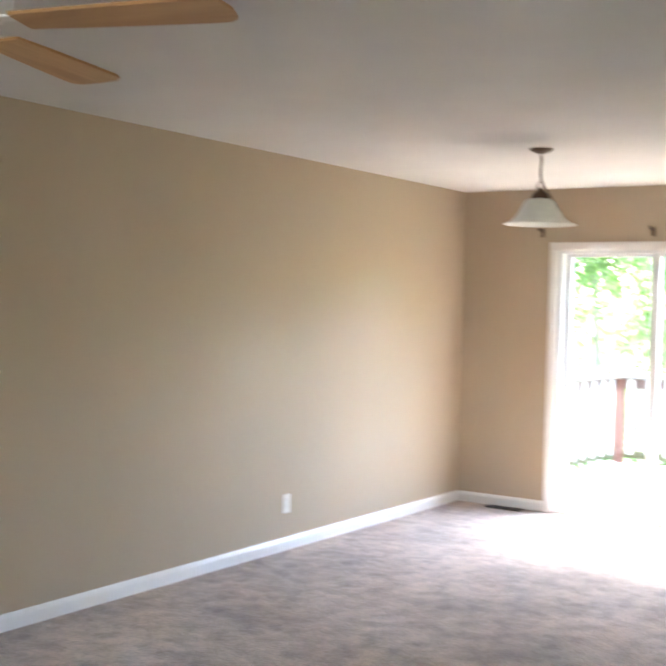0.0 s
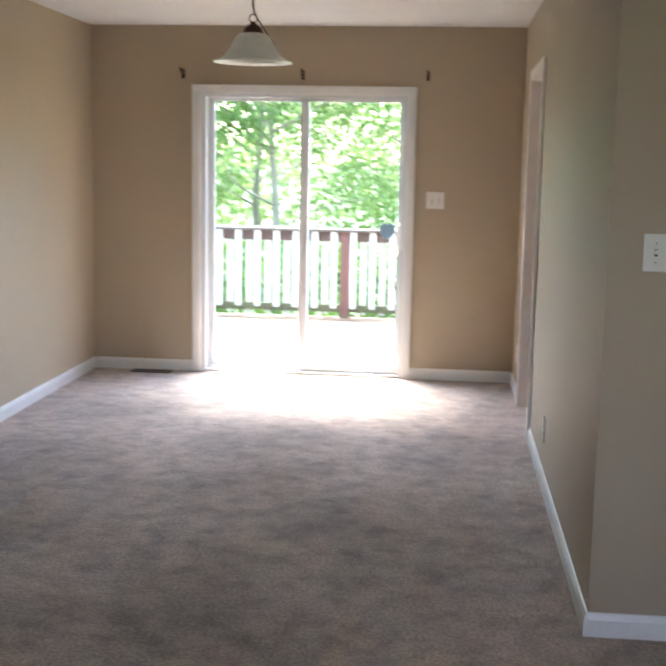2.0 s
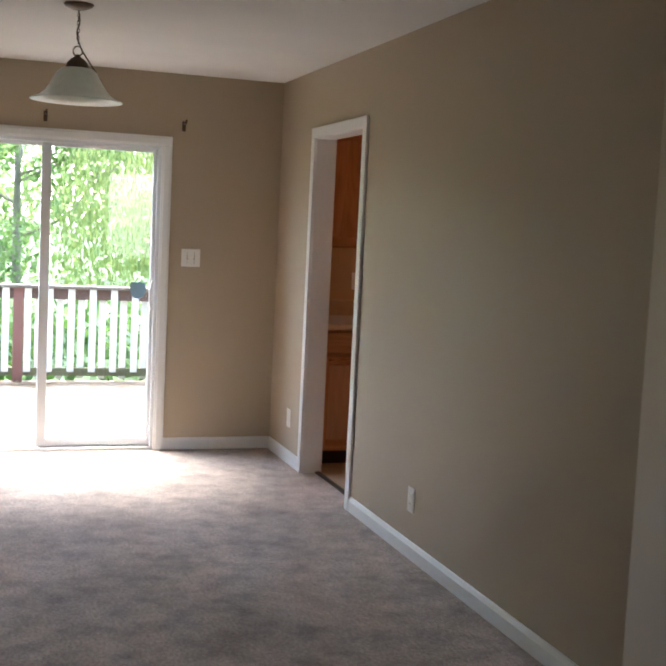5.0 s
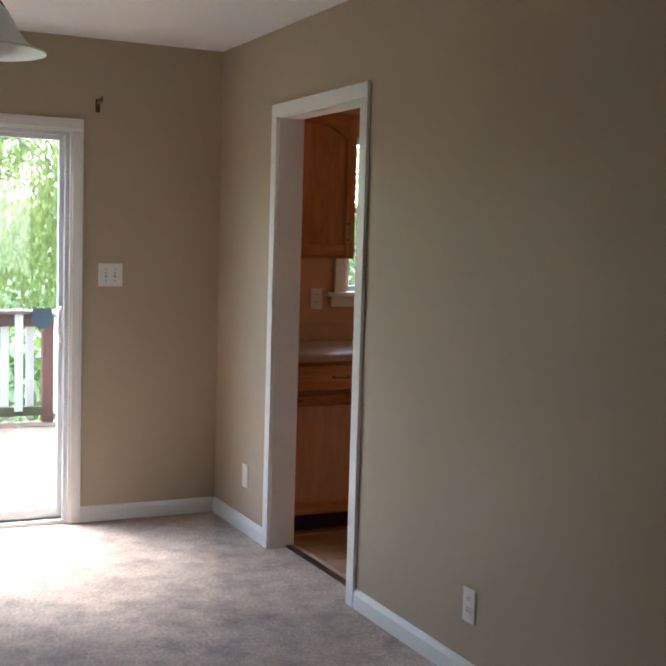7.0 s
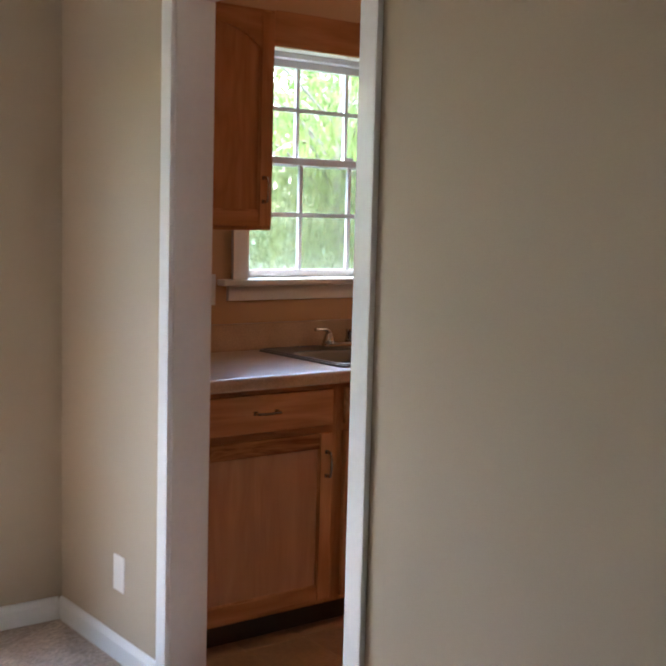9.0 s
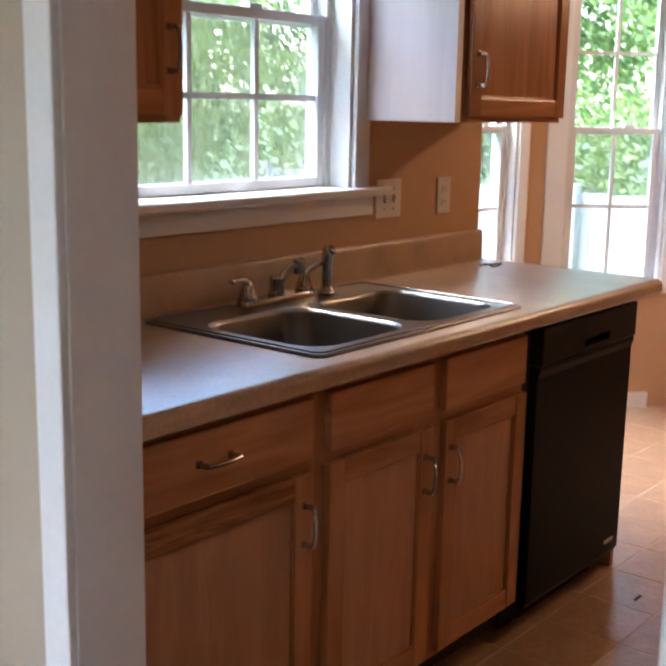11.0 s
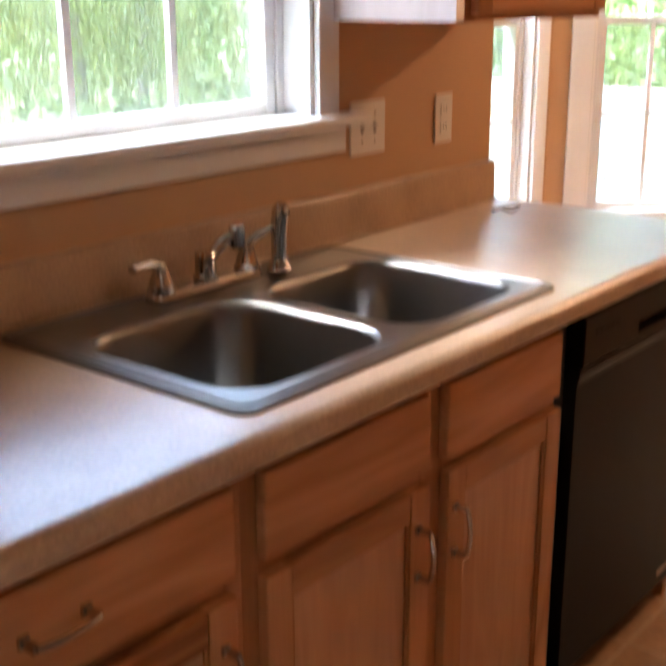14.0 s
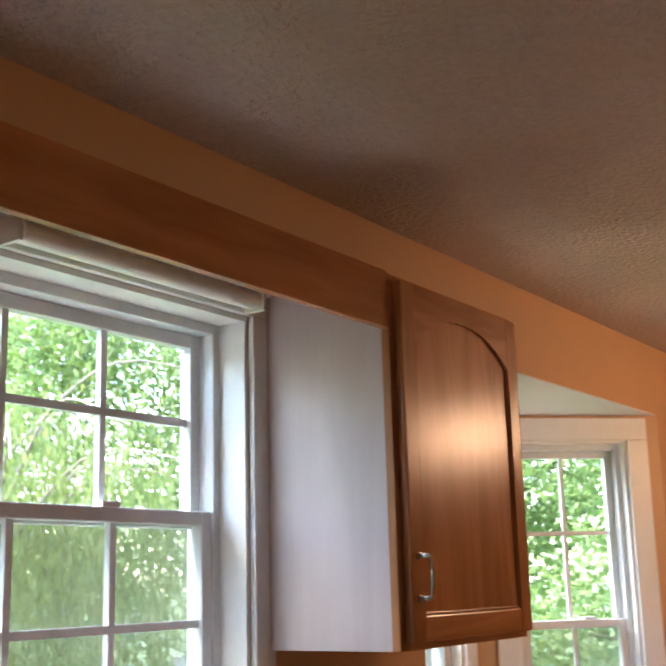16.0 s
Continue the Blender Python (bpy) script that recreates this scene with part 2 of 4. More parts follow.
M_DECK = mat("weathered_deck_board", (0.115, 0.095, 0.075), 0.8, vary=0.22, scale=5, fine=60, bump=0.4)
M_PICKET = mat("white_painted_wood", (0.50, 0.50, 0.47), 0.6, vary=0.08, scale=8, fine=60, bump=0.2)
M_RAIL = mat("dark_brown_stained_wood", (0.075, 0.042, 0.034), 0.7, vary=0.2, scale=8, fine=60, bump=0.3)
M_RUST = mat("red_brown_stained_wood", (0.13, 0.052, 0.04), 0.7, vary=0.2, scale=8, fine=60, bump=0.3)
M_GRASS = mat("grass_ground", (0.04, 0.075, 0.018), 0.95, vary=0.4, scale=0.6, fine=30, bump=0.6)
M_BARK = mat("bark", (0.20, 0.17, 0.13), 0.9, vary=0.35, scale=5, fine=40, bump=0.8)
M_LEAF = leaf_material("broad_leaves", (0.07, 0.14, 0.03), (0.20, 0.28, 0.09))
M_SHRUB = leaf_material("shrub_leaves", (0.025, 0.07, 0.012), (0.09, 0.16, 0.035))
M_LITTER = leaf_material("dry_leaf_litter", (0.10, 0.06, 0.03), (0.26, 0.17, 0.09))
M_MOSS = mat("mossy_weathered_wood", (0.085, 0.085, 0.04), 0.85, vary=0.35, scale=7, fine=50, bump=0.5)
M_WILLOW = leaf_material("willow_leaves", (0.10, 0.15, 0.03), (0.23, 0.27, 0.09))
M_WOODS = leaf_material("distant_leaves", (0.09, 0.15, 0.04), (0.23, 0.30, 0.11))
M_SCREEN = bpy.data.materials.new("insect_screen")
M_SCREEN.use_nodes = True
_t = M_SCREEN.node_tree
_tr, _mx = _t.nodes.new("ShaderNodeBsdfTransparent"), _t.nodes.new("ShaderNodeMixShader")
_t.nodes["Principled BSDF"].inputs["Base Color"].default_value = (0.25, 0.25, 0.25, 1)
_mx.inputs[0].default_value = 0.28
_t.links.new(_tr.outputs[0], _mx.inputs[1])
_t.links.new(_t.nodes["Principled BSDF"].outputs[0], _mx.inputs[2])
_t.links.new(_mx.outputs[0], _t.nodes["Material Output"].inputs[0])
M_BLUE = mat("pale_blue_vinyl_decal", (0.22, 0.36, 0.47), 0.4, vary=0.05, bump=0)
M_SIDING = mat("pale_siding", (0.62, 0.61, 0.58), 0.7, vary=0.05, bump=0.1)
M_PALEVINYL = mat("pale_vinyl_board", (0.40, 0.39, 0.36), 0.6, vary=0.08, scale=8, fine=60, bump=0.2)

# ---- builders ----


def box(bm, x0, x1, y0, y1, z0, z1, bevel=0.0, m=None):
    vs = [bm.verts.new((x, y, z)) for x in (x0, x1) for y in (y0, y1) for z in (z0, z1)]
    fs = [bm.faces.new([vs[i] for i in q]) for q in ((0, 1, 3, 2), (4, 6, 7, 5), (0, 4, 5, 1), (2, 3, 7, 6), (0, 2, 6, 4), (1, 5, 7, 3))]
    if bevel:
        es = {e for f in fs for e in f.edges}
        r = bmesh.ops.bevel(bm, geom=list(es), offset=bevel, segments=2, profile=0.6, affect='EDGES', clamp_overlap=True)
        vs = list({v for f in r["faces"] for v in f.verts} | {v for v in vs if v.is_valid})
    if m is not None:
        bmesh.ops.transform(bm, matrix=m, verts=vs)
    return bm


def lathe(bm, profile, m=None, n=32, cap=True):
    """Turns (radius, height) rows about z."""
    rings = []
    for r, z in profile:
        rings.append([bm.verts.new((r * math.cos(2 * math.pi * k / n), r * math.sin(2 * math.pi * k / n), z)) for k in range(n)])
    for a, b in zip(rings, rings[1:]):
        for k in range(n):
            bm.faces.new((a[k], a[(k + 1) % n], b[(k + 1) % n], b[k]))
    if cap:
        bm.faces.new(rings[0][::-1])
        bm.faces.new(rings[-1])
    if m is not None:
        bmesh.ops.transform(bm, matrix=m, verts=[v for g in rings for v in g])
    return bm


def tube(bm, pts, radius, n=10, squash=1.0):
    """A round bar along points; radius may be one number or one a point."""
    pts = [Vector(p) for p in pts]
    rad = radius if isinstance(radius, (list, tuple)) else [radius] * len(pts)
    rings, up = [], Vector((0.13, 0.31, 0.94))
    for i, p in enumerate(pts):
        d = (pts[min(i + 1, len(pts) - 1)] - pts[max(i - 1, 0)]).normalized()
        a = d.cross(up)
        if a.length < 0.05:
            a = d.cross(Vector((1, 0, 0)))
        a.normalize()
        b = a.cross(d)
        rings.append([bm.verts.new(p + rad[i] * (math.cos(2 * math.pi * k / n) * a + squash * math.sin(2 * math.pi * k / n) * b)) for k in range(n)])
    for a, b in zip(rings, rings[1:]):
        for k in range(n):
            bm.faces.new((a[k], b[k], b[(k + 1) % n], a[(k + 1) % n]))
    bm.faces.new(rings[0])
    bm.faces.new(rings[-1][::-1])
    return bm


def bend(points, steps=6):
    """A smooth run of points through the given ones."""
    p = [Vector(q) for q in points]
    p = [2 * p[0] - p[1]] + p + [2 * p[-1] - p[-2]]
    out = []
    for i in range(1, len(p) - 2):
        for k in range(steps):
            t = k / steps
            out.append(0.5 * (2 * p[i] + (p[i + 1] - p[i - 1]) * t + (2 * p[i - 1] - 5 * p[i] + 4 * p[i + 1] - p[i + 2]) * t * t
                              + (3 * p[i] - p[i - 1] - 3 * p[i + 1] + p[i + 2]) * t ** 3))
    return out + [p[-2]]


def mesh_of(name, bm, material, smooth=False):
    bmesh.ops.recalc_face_normals(bm, faces=bm.faces[:])
    me = bpy.data.meshes.new(name)
    bm.to_mesh(me)
    bm.free()
    me.materials.append(material)
    if smooth:
        for p in me.polygons:
            p.use_smooth = True
        me.set_sharp_from_angle(angle=radians(38))
    return me


def part(name, bm, material, parent, label="", smooth=False, kind=""):
    ob = new(name, mesh_of(name, bm, material, smooth))
    ob.parent = parent
    return tagged(ob, label, kind=kind)


def thing(name, label, category, at=(0, 0, 0), group=""):
    ob = new(name)
    ob.empty_display_size = 0.05
    ob.location = at
    return tagged(ob, label, category, group)


def solid(name, bm, material, label, category="", kind="", smooth=False):
    return tagged(new(name, mesh_of(name, bm, material, smooth)), label, category, kind=kind)


def B(*a, **k):
    return box(bmesh.new(), *a, **k)


def structure(name, bm, material, label, category):
    return solid(name, bm, material, label, category, "structure")


# ---- structure ----
H, T = 2.44, 0.055
WX, EX, SY, PY = -3.03, 3.6, -9.2, -4.29        # living room: west, east, south, partition
DL, DR, DT = -0.79, -1.634, 2.03                 # doorway to the kitchen along y
BX0, BX1, BD, BH = 2.31, 4.25, 0.57, 2.15       # bay: from, to, depth, head
KEX = 5.2

bm = bmesh.new()
box(bm, WX - 0.15, -2.245, 0.0, 0.15, -0.7, 2.6)
box(bm, -2.245, -0.775, 0.0, 0.15, 1.985, 2.6)
box(bm, -2.245, -0.775, 0.0, 0.15, -0.7, -0.03)
box(bm, -0.775, 0.055, 0.0, 0.15, -0.7, 2.6)
structure("wall_north", bm, M_WALL, "tan painted wall round the sliding patio door", "wall")
structure("wall_west", B(WX - 0.15, WX, SY, 0.0, -0.1, 2.6), M_WALL, "long tan painted wall, plain and empty", "wall")
bm = bmesh.new()
for x0, x1, z0, z1 in ((WX - 0.15, -0.015, -0.1, 2.6), (-0.015, 0.735, -0.1, 0.95), (-0.015, 0.735, 2.15, 2.6), (0.735, EX + 0.15, -0.1, 2.6)):
    box(bm, x0, x1, SY - 0.15, SY, z0, z1)
structure("wall_south", bm, M_WALL, "tan painted wall closing the living room, with a window", "wall")
structure("wall_east", B(EX, EX + 0.15, SY, PY + T, -0.1, 2.6), M_WALL, "tan painted end wall of the living room", "wall")
bm = bmesh.new()
box(bm, 0, T, DL + 0.012, 0.0, 0, 2.6)
box(bm, 0, T, DR - 0.012, DL + 0.012, DT + 0.012, 2.6)
box(bm, 0, T, PY, DR - 0.012, 0, 2.6)
box(bm, T, EX, PY, PY + T, 0, 2.6)
structure("wall_partition", bm, M_WALL, "tan painted partition with an open doorway to the kitchen", "wall")
bm = bmesh.new()
box(bm, T, 2 * T, DL + 0.012, 0.0, 0, 2.6)
box(bm, T, 2 * T, DR - 0.012, DL + 0.012, DT + 0.012, 2.6)
box(bm, T, 2 * T, PY + T, DR - 0.012, 0, 2.6)
box(bm, 2 * T, KEX, PY + T, PY + 2 * T, 0, 2.6)
structure("wall_kitchen_inner", bm, M_KWALL, "warm terracotta-tan painted inner kitchen wall", "wall")
WL, WR, WB, WT = 0.745, 1.61, 1.185, 2.085      # kitchen window opening
bm = bmesh.new()
box(bm, T, WL, 0, 0.15, -0.7, 2.6)
box(bm, WL, WR, 0, 0.15, -0.7, WB)
box(bm, WL, WR, 0, 0.15, WT, 2.6)
box(bm, WR, BX0, 0, 0.15, -0.7, 2.6)
box(bm, BX0, BX1, 0, 0.15, BH, 2.6)
box(bm, BX1, KEX, 0, 0.15, -0.7, 2.6)
structure("wall_kitchen_north", bm, M_KWALL, "terracotta-tan kitchen wall with a window and a bay opening", "wall")
structure("wall_kitchen_east", B(KEX, KEX + 0.15, PY + T, 0.15, -0.1, 2.6), M_KWALL, "terracotta-tan end wall of the kitchen", "wall")


def facet(a, b, w0, w1, z0, z1, name):
    """One side of the bay from a to b, with an opening from w0 to w1 along it."""
    d = Vector(b) - Vector(a)
    n = d.length
    m = Matrix.Translation((a[0], a[1], 0)) @ Matrix.Rotation(math.atan2(d.y, d.x), 4, 'Z')
    bm = bmesh.new()
    for x0, x1, c0, c1 in ((0, w0, -0.7, BH), (w0, w1, -0.7, z0), (w0, w1, z1, BH), (w1, n, -0.7, BH)):
        box(bm, x0, x1, 0, 0.12, c0, c1, m=m)
    structure(name, bm, M_KWALL, "cream-lit painted side of the kitchen bay round a window", "wall")
    return m


P0, P1, P2, P3 = (BX0, 0.0), (BX0 + BD, BD), (BX1 - BD, BD), (BX1, 0.0)
BZ0, BZ1 = 0.60, 2.045
f1 = facet(P0, P1, 0.14, 0.67, BZ0, BZ1, "wall_bay_west")
f2 = facet(P1, P2, 0.13, 0.67, BZ0, BZ1, "wall_bay_north")
f3 = facet(P2, P3, 0.16, 0.66, BZ0, BZ1, "wall_bay_east")
bm = bmesh.new()
lo = [bm.verts.new((x, y, BH - 0.004)) for x, y in ((BX0, 0.003), P1, P2, (BX1, 0.003))]
hi = [bm.verts.new((x, y, BH + 0.4)) for x, y in ((BX0 - 0.2, 0.151), (P1[0] - 0.2, BD + 0.3), (P2[0] + 0.2, BD + 0.3), (BX1 + 0.2, 0.151))]
bm.faces.new(lo)
bm.faces.new(hi[::-1])
for k in range(4):
    bm.faces.new((lo[k], hi[k], hi[(k + 1) % 4], lo[(k + 1) % 4]))
structure("ceiling_bay", bm, M_CEIL, "white ceiling of the kitchen bay", "ceiling")

structure("floor", B(WX - 0.1, EX + 0.1, SY - 0.1, 0.0, -0.12, 0.0), M_CARPET, "worn taupe cut-pile carpet with trodden marks", "carpet floor")
bm = B(WX - 0.4, EX + 0.4, SY - 0.4, 0.45, H, H + 0.1)
structure("ceiling", bm, M_CEIL, "white stippled ceiling over living and dining area", "ceiling")
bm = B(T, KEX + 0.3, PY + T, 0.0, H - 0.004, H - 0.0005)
structure("ceiling_kitchen", bm, M_KCEIL, "stippled kitchen ceiling with its dimness put into the beige tone", "ceiling")
structure("roof", B(WX - 0.5, KEX + 0.6, SY - 0.5, 0.5, 2.6, 2.9), M_SIDING, "plain roof slab with shallow eaves", "roof")

# kitchen floor: grout bed, then the tiles at the end of the file
bm = B(0.10, KEX, PY + T, 0.0, -0.12, 0.0034)
box(bm, BX0, BX1, 0.0, BD, -0.12, 0.0034)
kitchen_floor = structure("floor_kitchen", bm, M_GROUT, "brown ceramic tiled kitchen floor with pale grout", "tiled floor")
structure("threshold", B(0.083, 0.115, DR, DL, 0.0, 0.011, 0.004), M_BRONZE, "dark metal strip between carpet and tiles", "threshold")


def baseboard(x0, x1, y0, y1, ax, side):
    """A run of moulded skirting; ax: the axis it follows; side: the way it faces."""
    prof = [(0, 0), (0.013, 0), (0.013, 0.058), (0.009, 0.068), (0.006, 0.076), (0, 0.08)]
    bm = bmesh.new()
    ends = []
    for e in (0, 1):
        ring = []
        for d, z in prof:
            p = (((x0, x1)[e], y0 + side * d, z) if ax == 'x' else (x0 + side * d, (y0, y1)[e], z))
            ring.append(bm.verts.new(p))
        ends.append(ring)
    for k in range(len(prof)):
        j = (k + 1) % len(prof)
        bm.faces.new((ends[0][k], ends[0][j], ends[1][j], ends[1][k]))
    bm.faces.new(ends[0][::-1])
    bm.faces.new(ends[1])
    structure("baseboard", bm, M_TRIM, "white painted baseboard above the floor", "baseboard")


baseboard(WX, WX, SY, 0, 'y', 1)
baseboard(WX + 0.014, -2.305, 0, 0, 'x', -1)
baseboard(-0.7275, -0.014, 0, 0, 'x', -1)
baseboard(0, 0, DL + 0.062, 0, 'y', -1)
baseboard(0, 0, PY - 0.013, DR - 0.066, 'y', -1)
baseboard(0, EX, PY, PY, 'x', -1)
baseboard(BX1, KEX, 0, 0, 'x', -1)
bm = B(0.165, 0.64, -0.013, 0, 0.0, 0.08, 0.003, m=f3)
structure("baseboard", bm, M_TRIM, "white painted baseboard under the bay window", "baseboard")


# doorway to the kitchen: jambs and casing
door1 = structure("door_1", bmesh.new(), M_TRIM, "white trimmed open doorway with no door leaf", "doorway")
bm = bmesh.new()
box(bm, -0.002, 0.112, DL, DL + 0.012, 0, DT)
part("jamb", bm, M_TRIM, door1)
part("jamb", B(-0.002, 0.112, DR - 0.012, DR, 0, DT), M_TRIM, door1)
part("head_jamb", B(-0.002, 0.112, DR - 0.012, DL + 0.012, DT, DT + 0.012), M_TRIM, door1)
for x0, x1 in ((-0.017, 0.0), (0.11, 0.127)):
    for y0, y1 in ((DL + 0.004, DL + 0.062), (DR - 0.066, DR - 0.004)):
        bm = B(x0, x1, y0, y1, 0, DT + 0.004, 0.004)
        part("casing", bm, M_TRIM, door1)
    bm = B(x0, x1, DR - 0.066, DL + 0.062, DT + 0.004, DT + 0.064, 0.004)
    part("head_casing", bm, M_TRIM, door1)

# sliding patio door
door2 = structure("door_2", bmesh.new(), M_VINYL, "closed white vinyl sliding patio door with two glass panels", "patio door")
for x0, x1 in ((-2.302, -2.236), (-0.794, -0.728)):
    bm = B(x0, x1, -0.018, 0.0, 0, 1.975, 0.004)
    box(bm, x0 + 0.012, x1 - 0.012, -0.024, -0.01, 0, 1.975, 0.004)
    part("casing", bm, M_TRIM, door2)
bm = B(-2.302, -0.728, -0.018, 0.0, 1.975, 2.038, 0.004)
box(bm, -2.29, -0.74, -0.024, -0.01, 1.985, 2.026, 0.004)
part("head_casing", bm, M_TRIM, door2)
part("frame", B(-2.245, -2.205, 0.0, 0.14, 0.0, 1.985, 0.003), M_VINYL, door2)
part("frame", B(-0.815, -0.775, 0.0, 0.14, 0.0, 1.985, 0.003), M_VINYL, door2)
part("frame", B(-2.205, -0.815, 0.0, 0.14, 1.955, 1.985, 0.003), M_VINYL, door2)
bm = B(-2.245, -0.775, -0.004, 0.15, -0.03, 0.022, 0.004)
box(bm, -2.205, -0.815, 0.045, 0.052, 0.02, 0.036)
box(bm, -2.205, -0.815, 0.09, 0.097, 0.02, 0.036)
part("track", bm, M_VINYL, door2, "white sill track with two runners")


def sliding_panel(x0, x1, gx0, gx1, y, grip=False):
    bm = bmesh.new()
    box(bm, x0, gx0, y, y + 0.032, 0.03, 1.957, 0.003)
    box(bm, gx1, x1, y, y + 0.032, 0.03, 1.957, 0.003)
    box(bm, gx0, gx1, y, y + 0.032, 0.03, 0.078, 0.003)
    box(bm, gx0, gx1, y, y + 0.032, 1.932, 1.957, 0.003)
    p = part("panel", bm, M_VINYL, door2)
    part("pane", B(gx0, gx1, y + 0.013, y + 0.018, 0.078, 1.932), M_GLASS, p)
    if grip:
        bm = tube(bmesh.new(), bend([(-0.822, y - 0.0, 1.10), (-0.835, y - 0.035, 1.085), (-0.842, y - 0.045, 1.01), (-0.835, y - 0.035, 0.94), (-0.822, y, 0.925)]), 0.009, 10)
        box(bm, -0.831, -0.815, y - 0.006, y, 0.90, 1.125, 0.002)
        box(bm, -0.838, -0.822, y - 0.022, y - 0.004, 0.955, 0.975, 0.003)
        part("handle", bm, M_TRIM, p, "white curved pull handle with thumb latch", True)
        bm = bmesh.new()
        ring = [(0.05 * math.cos(a) * (1 if math.sin(a) < 0 else 1.02), 0.055 * (math.sin(a) if math.sin(a) < 0 else 0.9 * min(1, 2.2 * math.sin(a)))) for a in [2 * math.pi * k / 28 for k in range(28)]]
        fr = [bm.verts.new((-0.913 + a, y + 0.0115, 1.045 + b)) for a, b in ring]
        bk = [bm.verts.new((-0.913 + a, y + 0.0128, 1.045 + b)) for a, b in ring]
        bm.faces.new(fr)
        bm.faces.new(bk[::-1])
        for k in range(28):
            bm.faces.new((fr[k], bk[k], bk[(k + 1) % 28], fr[(k + 1) % 28]))
        part("decal", bm, M_BLUE, p, "pale blue shield-shaped sticker on the glass")


sliding_panel(-2.203, -1.478, -2.157, -1.533, 0.075)
sliding_panel(-1.535, -0.817, -1.477, -0.838, 0.032, True)


def double_hung(name, m, w, z0, z1, cols, meet, label, depth, stool=False, cas=0.062, hm_lo=None, hm_up=None):
    """A two-sash window with bars, in an opening of width w, placed by m: x along the wall, y outwards."""
    win = structure(name, bmesh.new(), M_VINYL, label, "window")
    y1 = depth
    for x0, x1 in ((-cas, 0.0), (w, w + cas)):
        bm = B(x0, x1, -0.016, 0.0, z0, z1, 0.004, m=m)
        part("casing", bm, M_TRIM, win)
    part("head_casing", B(-cas, w + cas, -0.016, 0.0, z1, z1 + cas, 0.004, m=m), M_TRIM, win)
    part("reveal", B(-0.001, 0.012, 0.0, y1, z0, z1, m=m), M_TRIM, win)
    part("reveal", B(w - 0.012, w + 0.001, 0.0, y1, z0, z1, m=m), M_TRIM, win)
    part("reveal", B(0.012, w - 0.012, 0.0, y1, z1 - 0.012, z1 + 0.001, m=m), M_TRIM, win)
    if stool:
        part("window_sill", B(-cas - 0.06, w + cas + 0.065, -0.055, y1, z0 - 0.02, z0 + 0.004, 0.006, m=m), M_TRIM, win)
        bm = bmesh.new()
        box(bm, -cas - 0.02, w + cas + 0.02, -0.018, 0.0, z0 - 0.078, z0 - 0.0205, 0.004, m=m)
        part("apron", bm, M_TRIM, win)
    else:
        part("window_sill", B(-cas, w + cas, -0.03, y1, z0 - 0.03, z0 + 0.004, 0.005, m=m), M_TRIM, win)
    x0, x1 = 0.012, w - 0.012
    bm = bmesh.new()
    for q in ((x0, x0 + 0.022), (x1 - 0.022, x1)):
        box(bm, q[0], q[1], y1 - 0.075, y1, z0 + 0.004, z1 - 0.012, 0.003, m=m)
    box(bm, x0 + 0.022, x1 - 0.022, y1 - 0.075, y1, z1 - 0.035, z1 - 0.012, 0.003, m=m)
    part("window_frame", bm, M_VINYL, win)
    a0, a1 = x0 + 0.023, x1 - 0.023
    s = 0.029
    for nm, y, b0, b1, hm in (("lower_sash", y1 - 0.07, z0 + 0.005, meet + 0.018, hm_lo), ("upper_sash", y1 - 0.036, meet - 0.016, z1 - 0.036, hm_up)):
        bm = bmesh.new()
        box(bm, a0, a0 + s, y, y + 0.03, b0, b1, 0.003, m=m)
        box(bm, a1 - s, a1, y, y + 0.03, b0, b1, 0.003, m=m)
        box(bm, a0 + s, a1 - s, y, y + 0.03, b0, b0 + s, 0.003, m=m)
        box(bm, a0 + s, a1 - s, y, y + 0.03, b1 - s, b1, 0.003, m=m)
        sash = part(nm, bm, M_VINYL, win)
        g0, g1, c0, c1 = a0 + s, a1 - s, b0 + s, b1 - s
        hz = hm or (c0 + c1) / 2
        bm = bmesh.new()
        for k in range(1, cols):
            xx = g0 + (g1 - g0) * k / cols
            box(bm, xx - 0.008, xx + 0.008, y + 0.008, y + 0.022, c0, c1, m=m)
        box(bm, g0, g1, y + 0.0085, y + 0.0215, hz - 0.008, hz + 0.008, m=m)
        part("glazing_bars", bm, M_VINYL, sash)
        for k in range(cols):
            for r in (0, 1):
                u0, u1 = g0 + (g1 - g0) * k / cols, g0 + (g1 - g0) * (k + 1) / cols
                v0, v1 = ((c0, hz), (hz, c1))[r]
                part("pane", B(u0, u1, y + 0.013, y + 0.017, v0, v1, m=m), M_GLASS, sash)
    part("insect_screen", B(a0, a1, y1 - 0.003, y1 - 0.001, z0 + 0.02, meet, m=m), M_SCREEN, win, "grey insect screen outside the lower sash")
    bm = B(w * 0.63 - 0.024, w * 0.63 + 0.024, y1 - 0.068, y1 - 0.04, meet + 0.018, meet + 0.03, 0.003, m=m)
    part("sash_lock", bm, M_VINYL, win)
    return win


double_hung("window_1", Matrix.Translation((WL, 0, 0)), WR - WL, WB, WT, 3, 1.648, "white double-hung kitchen window with glazing bars above the sink", 0.145, True, 0.066, 1.438, 1.856)
for nm, f, w0, w1 in (("window_2", f1, 0.14, 0.67), ("window_3", f2, 0.13, 0.67), ("window_4", f3, 0.16, 0.66)):
    double_hung(nm, f @ Matrix.Translation((w0, 0, 0)), w1 - w0, BZ0, BZ1, 2, 1.325, "tall white double-hung window of the kitchen bay", 0.115, False, 0.088, 0.975, 1.68)

# ---- plates on the walls ----


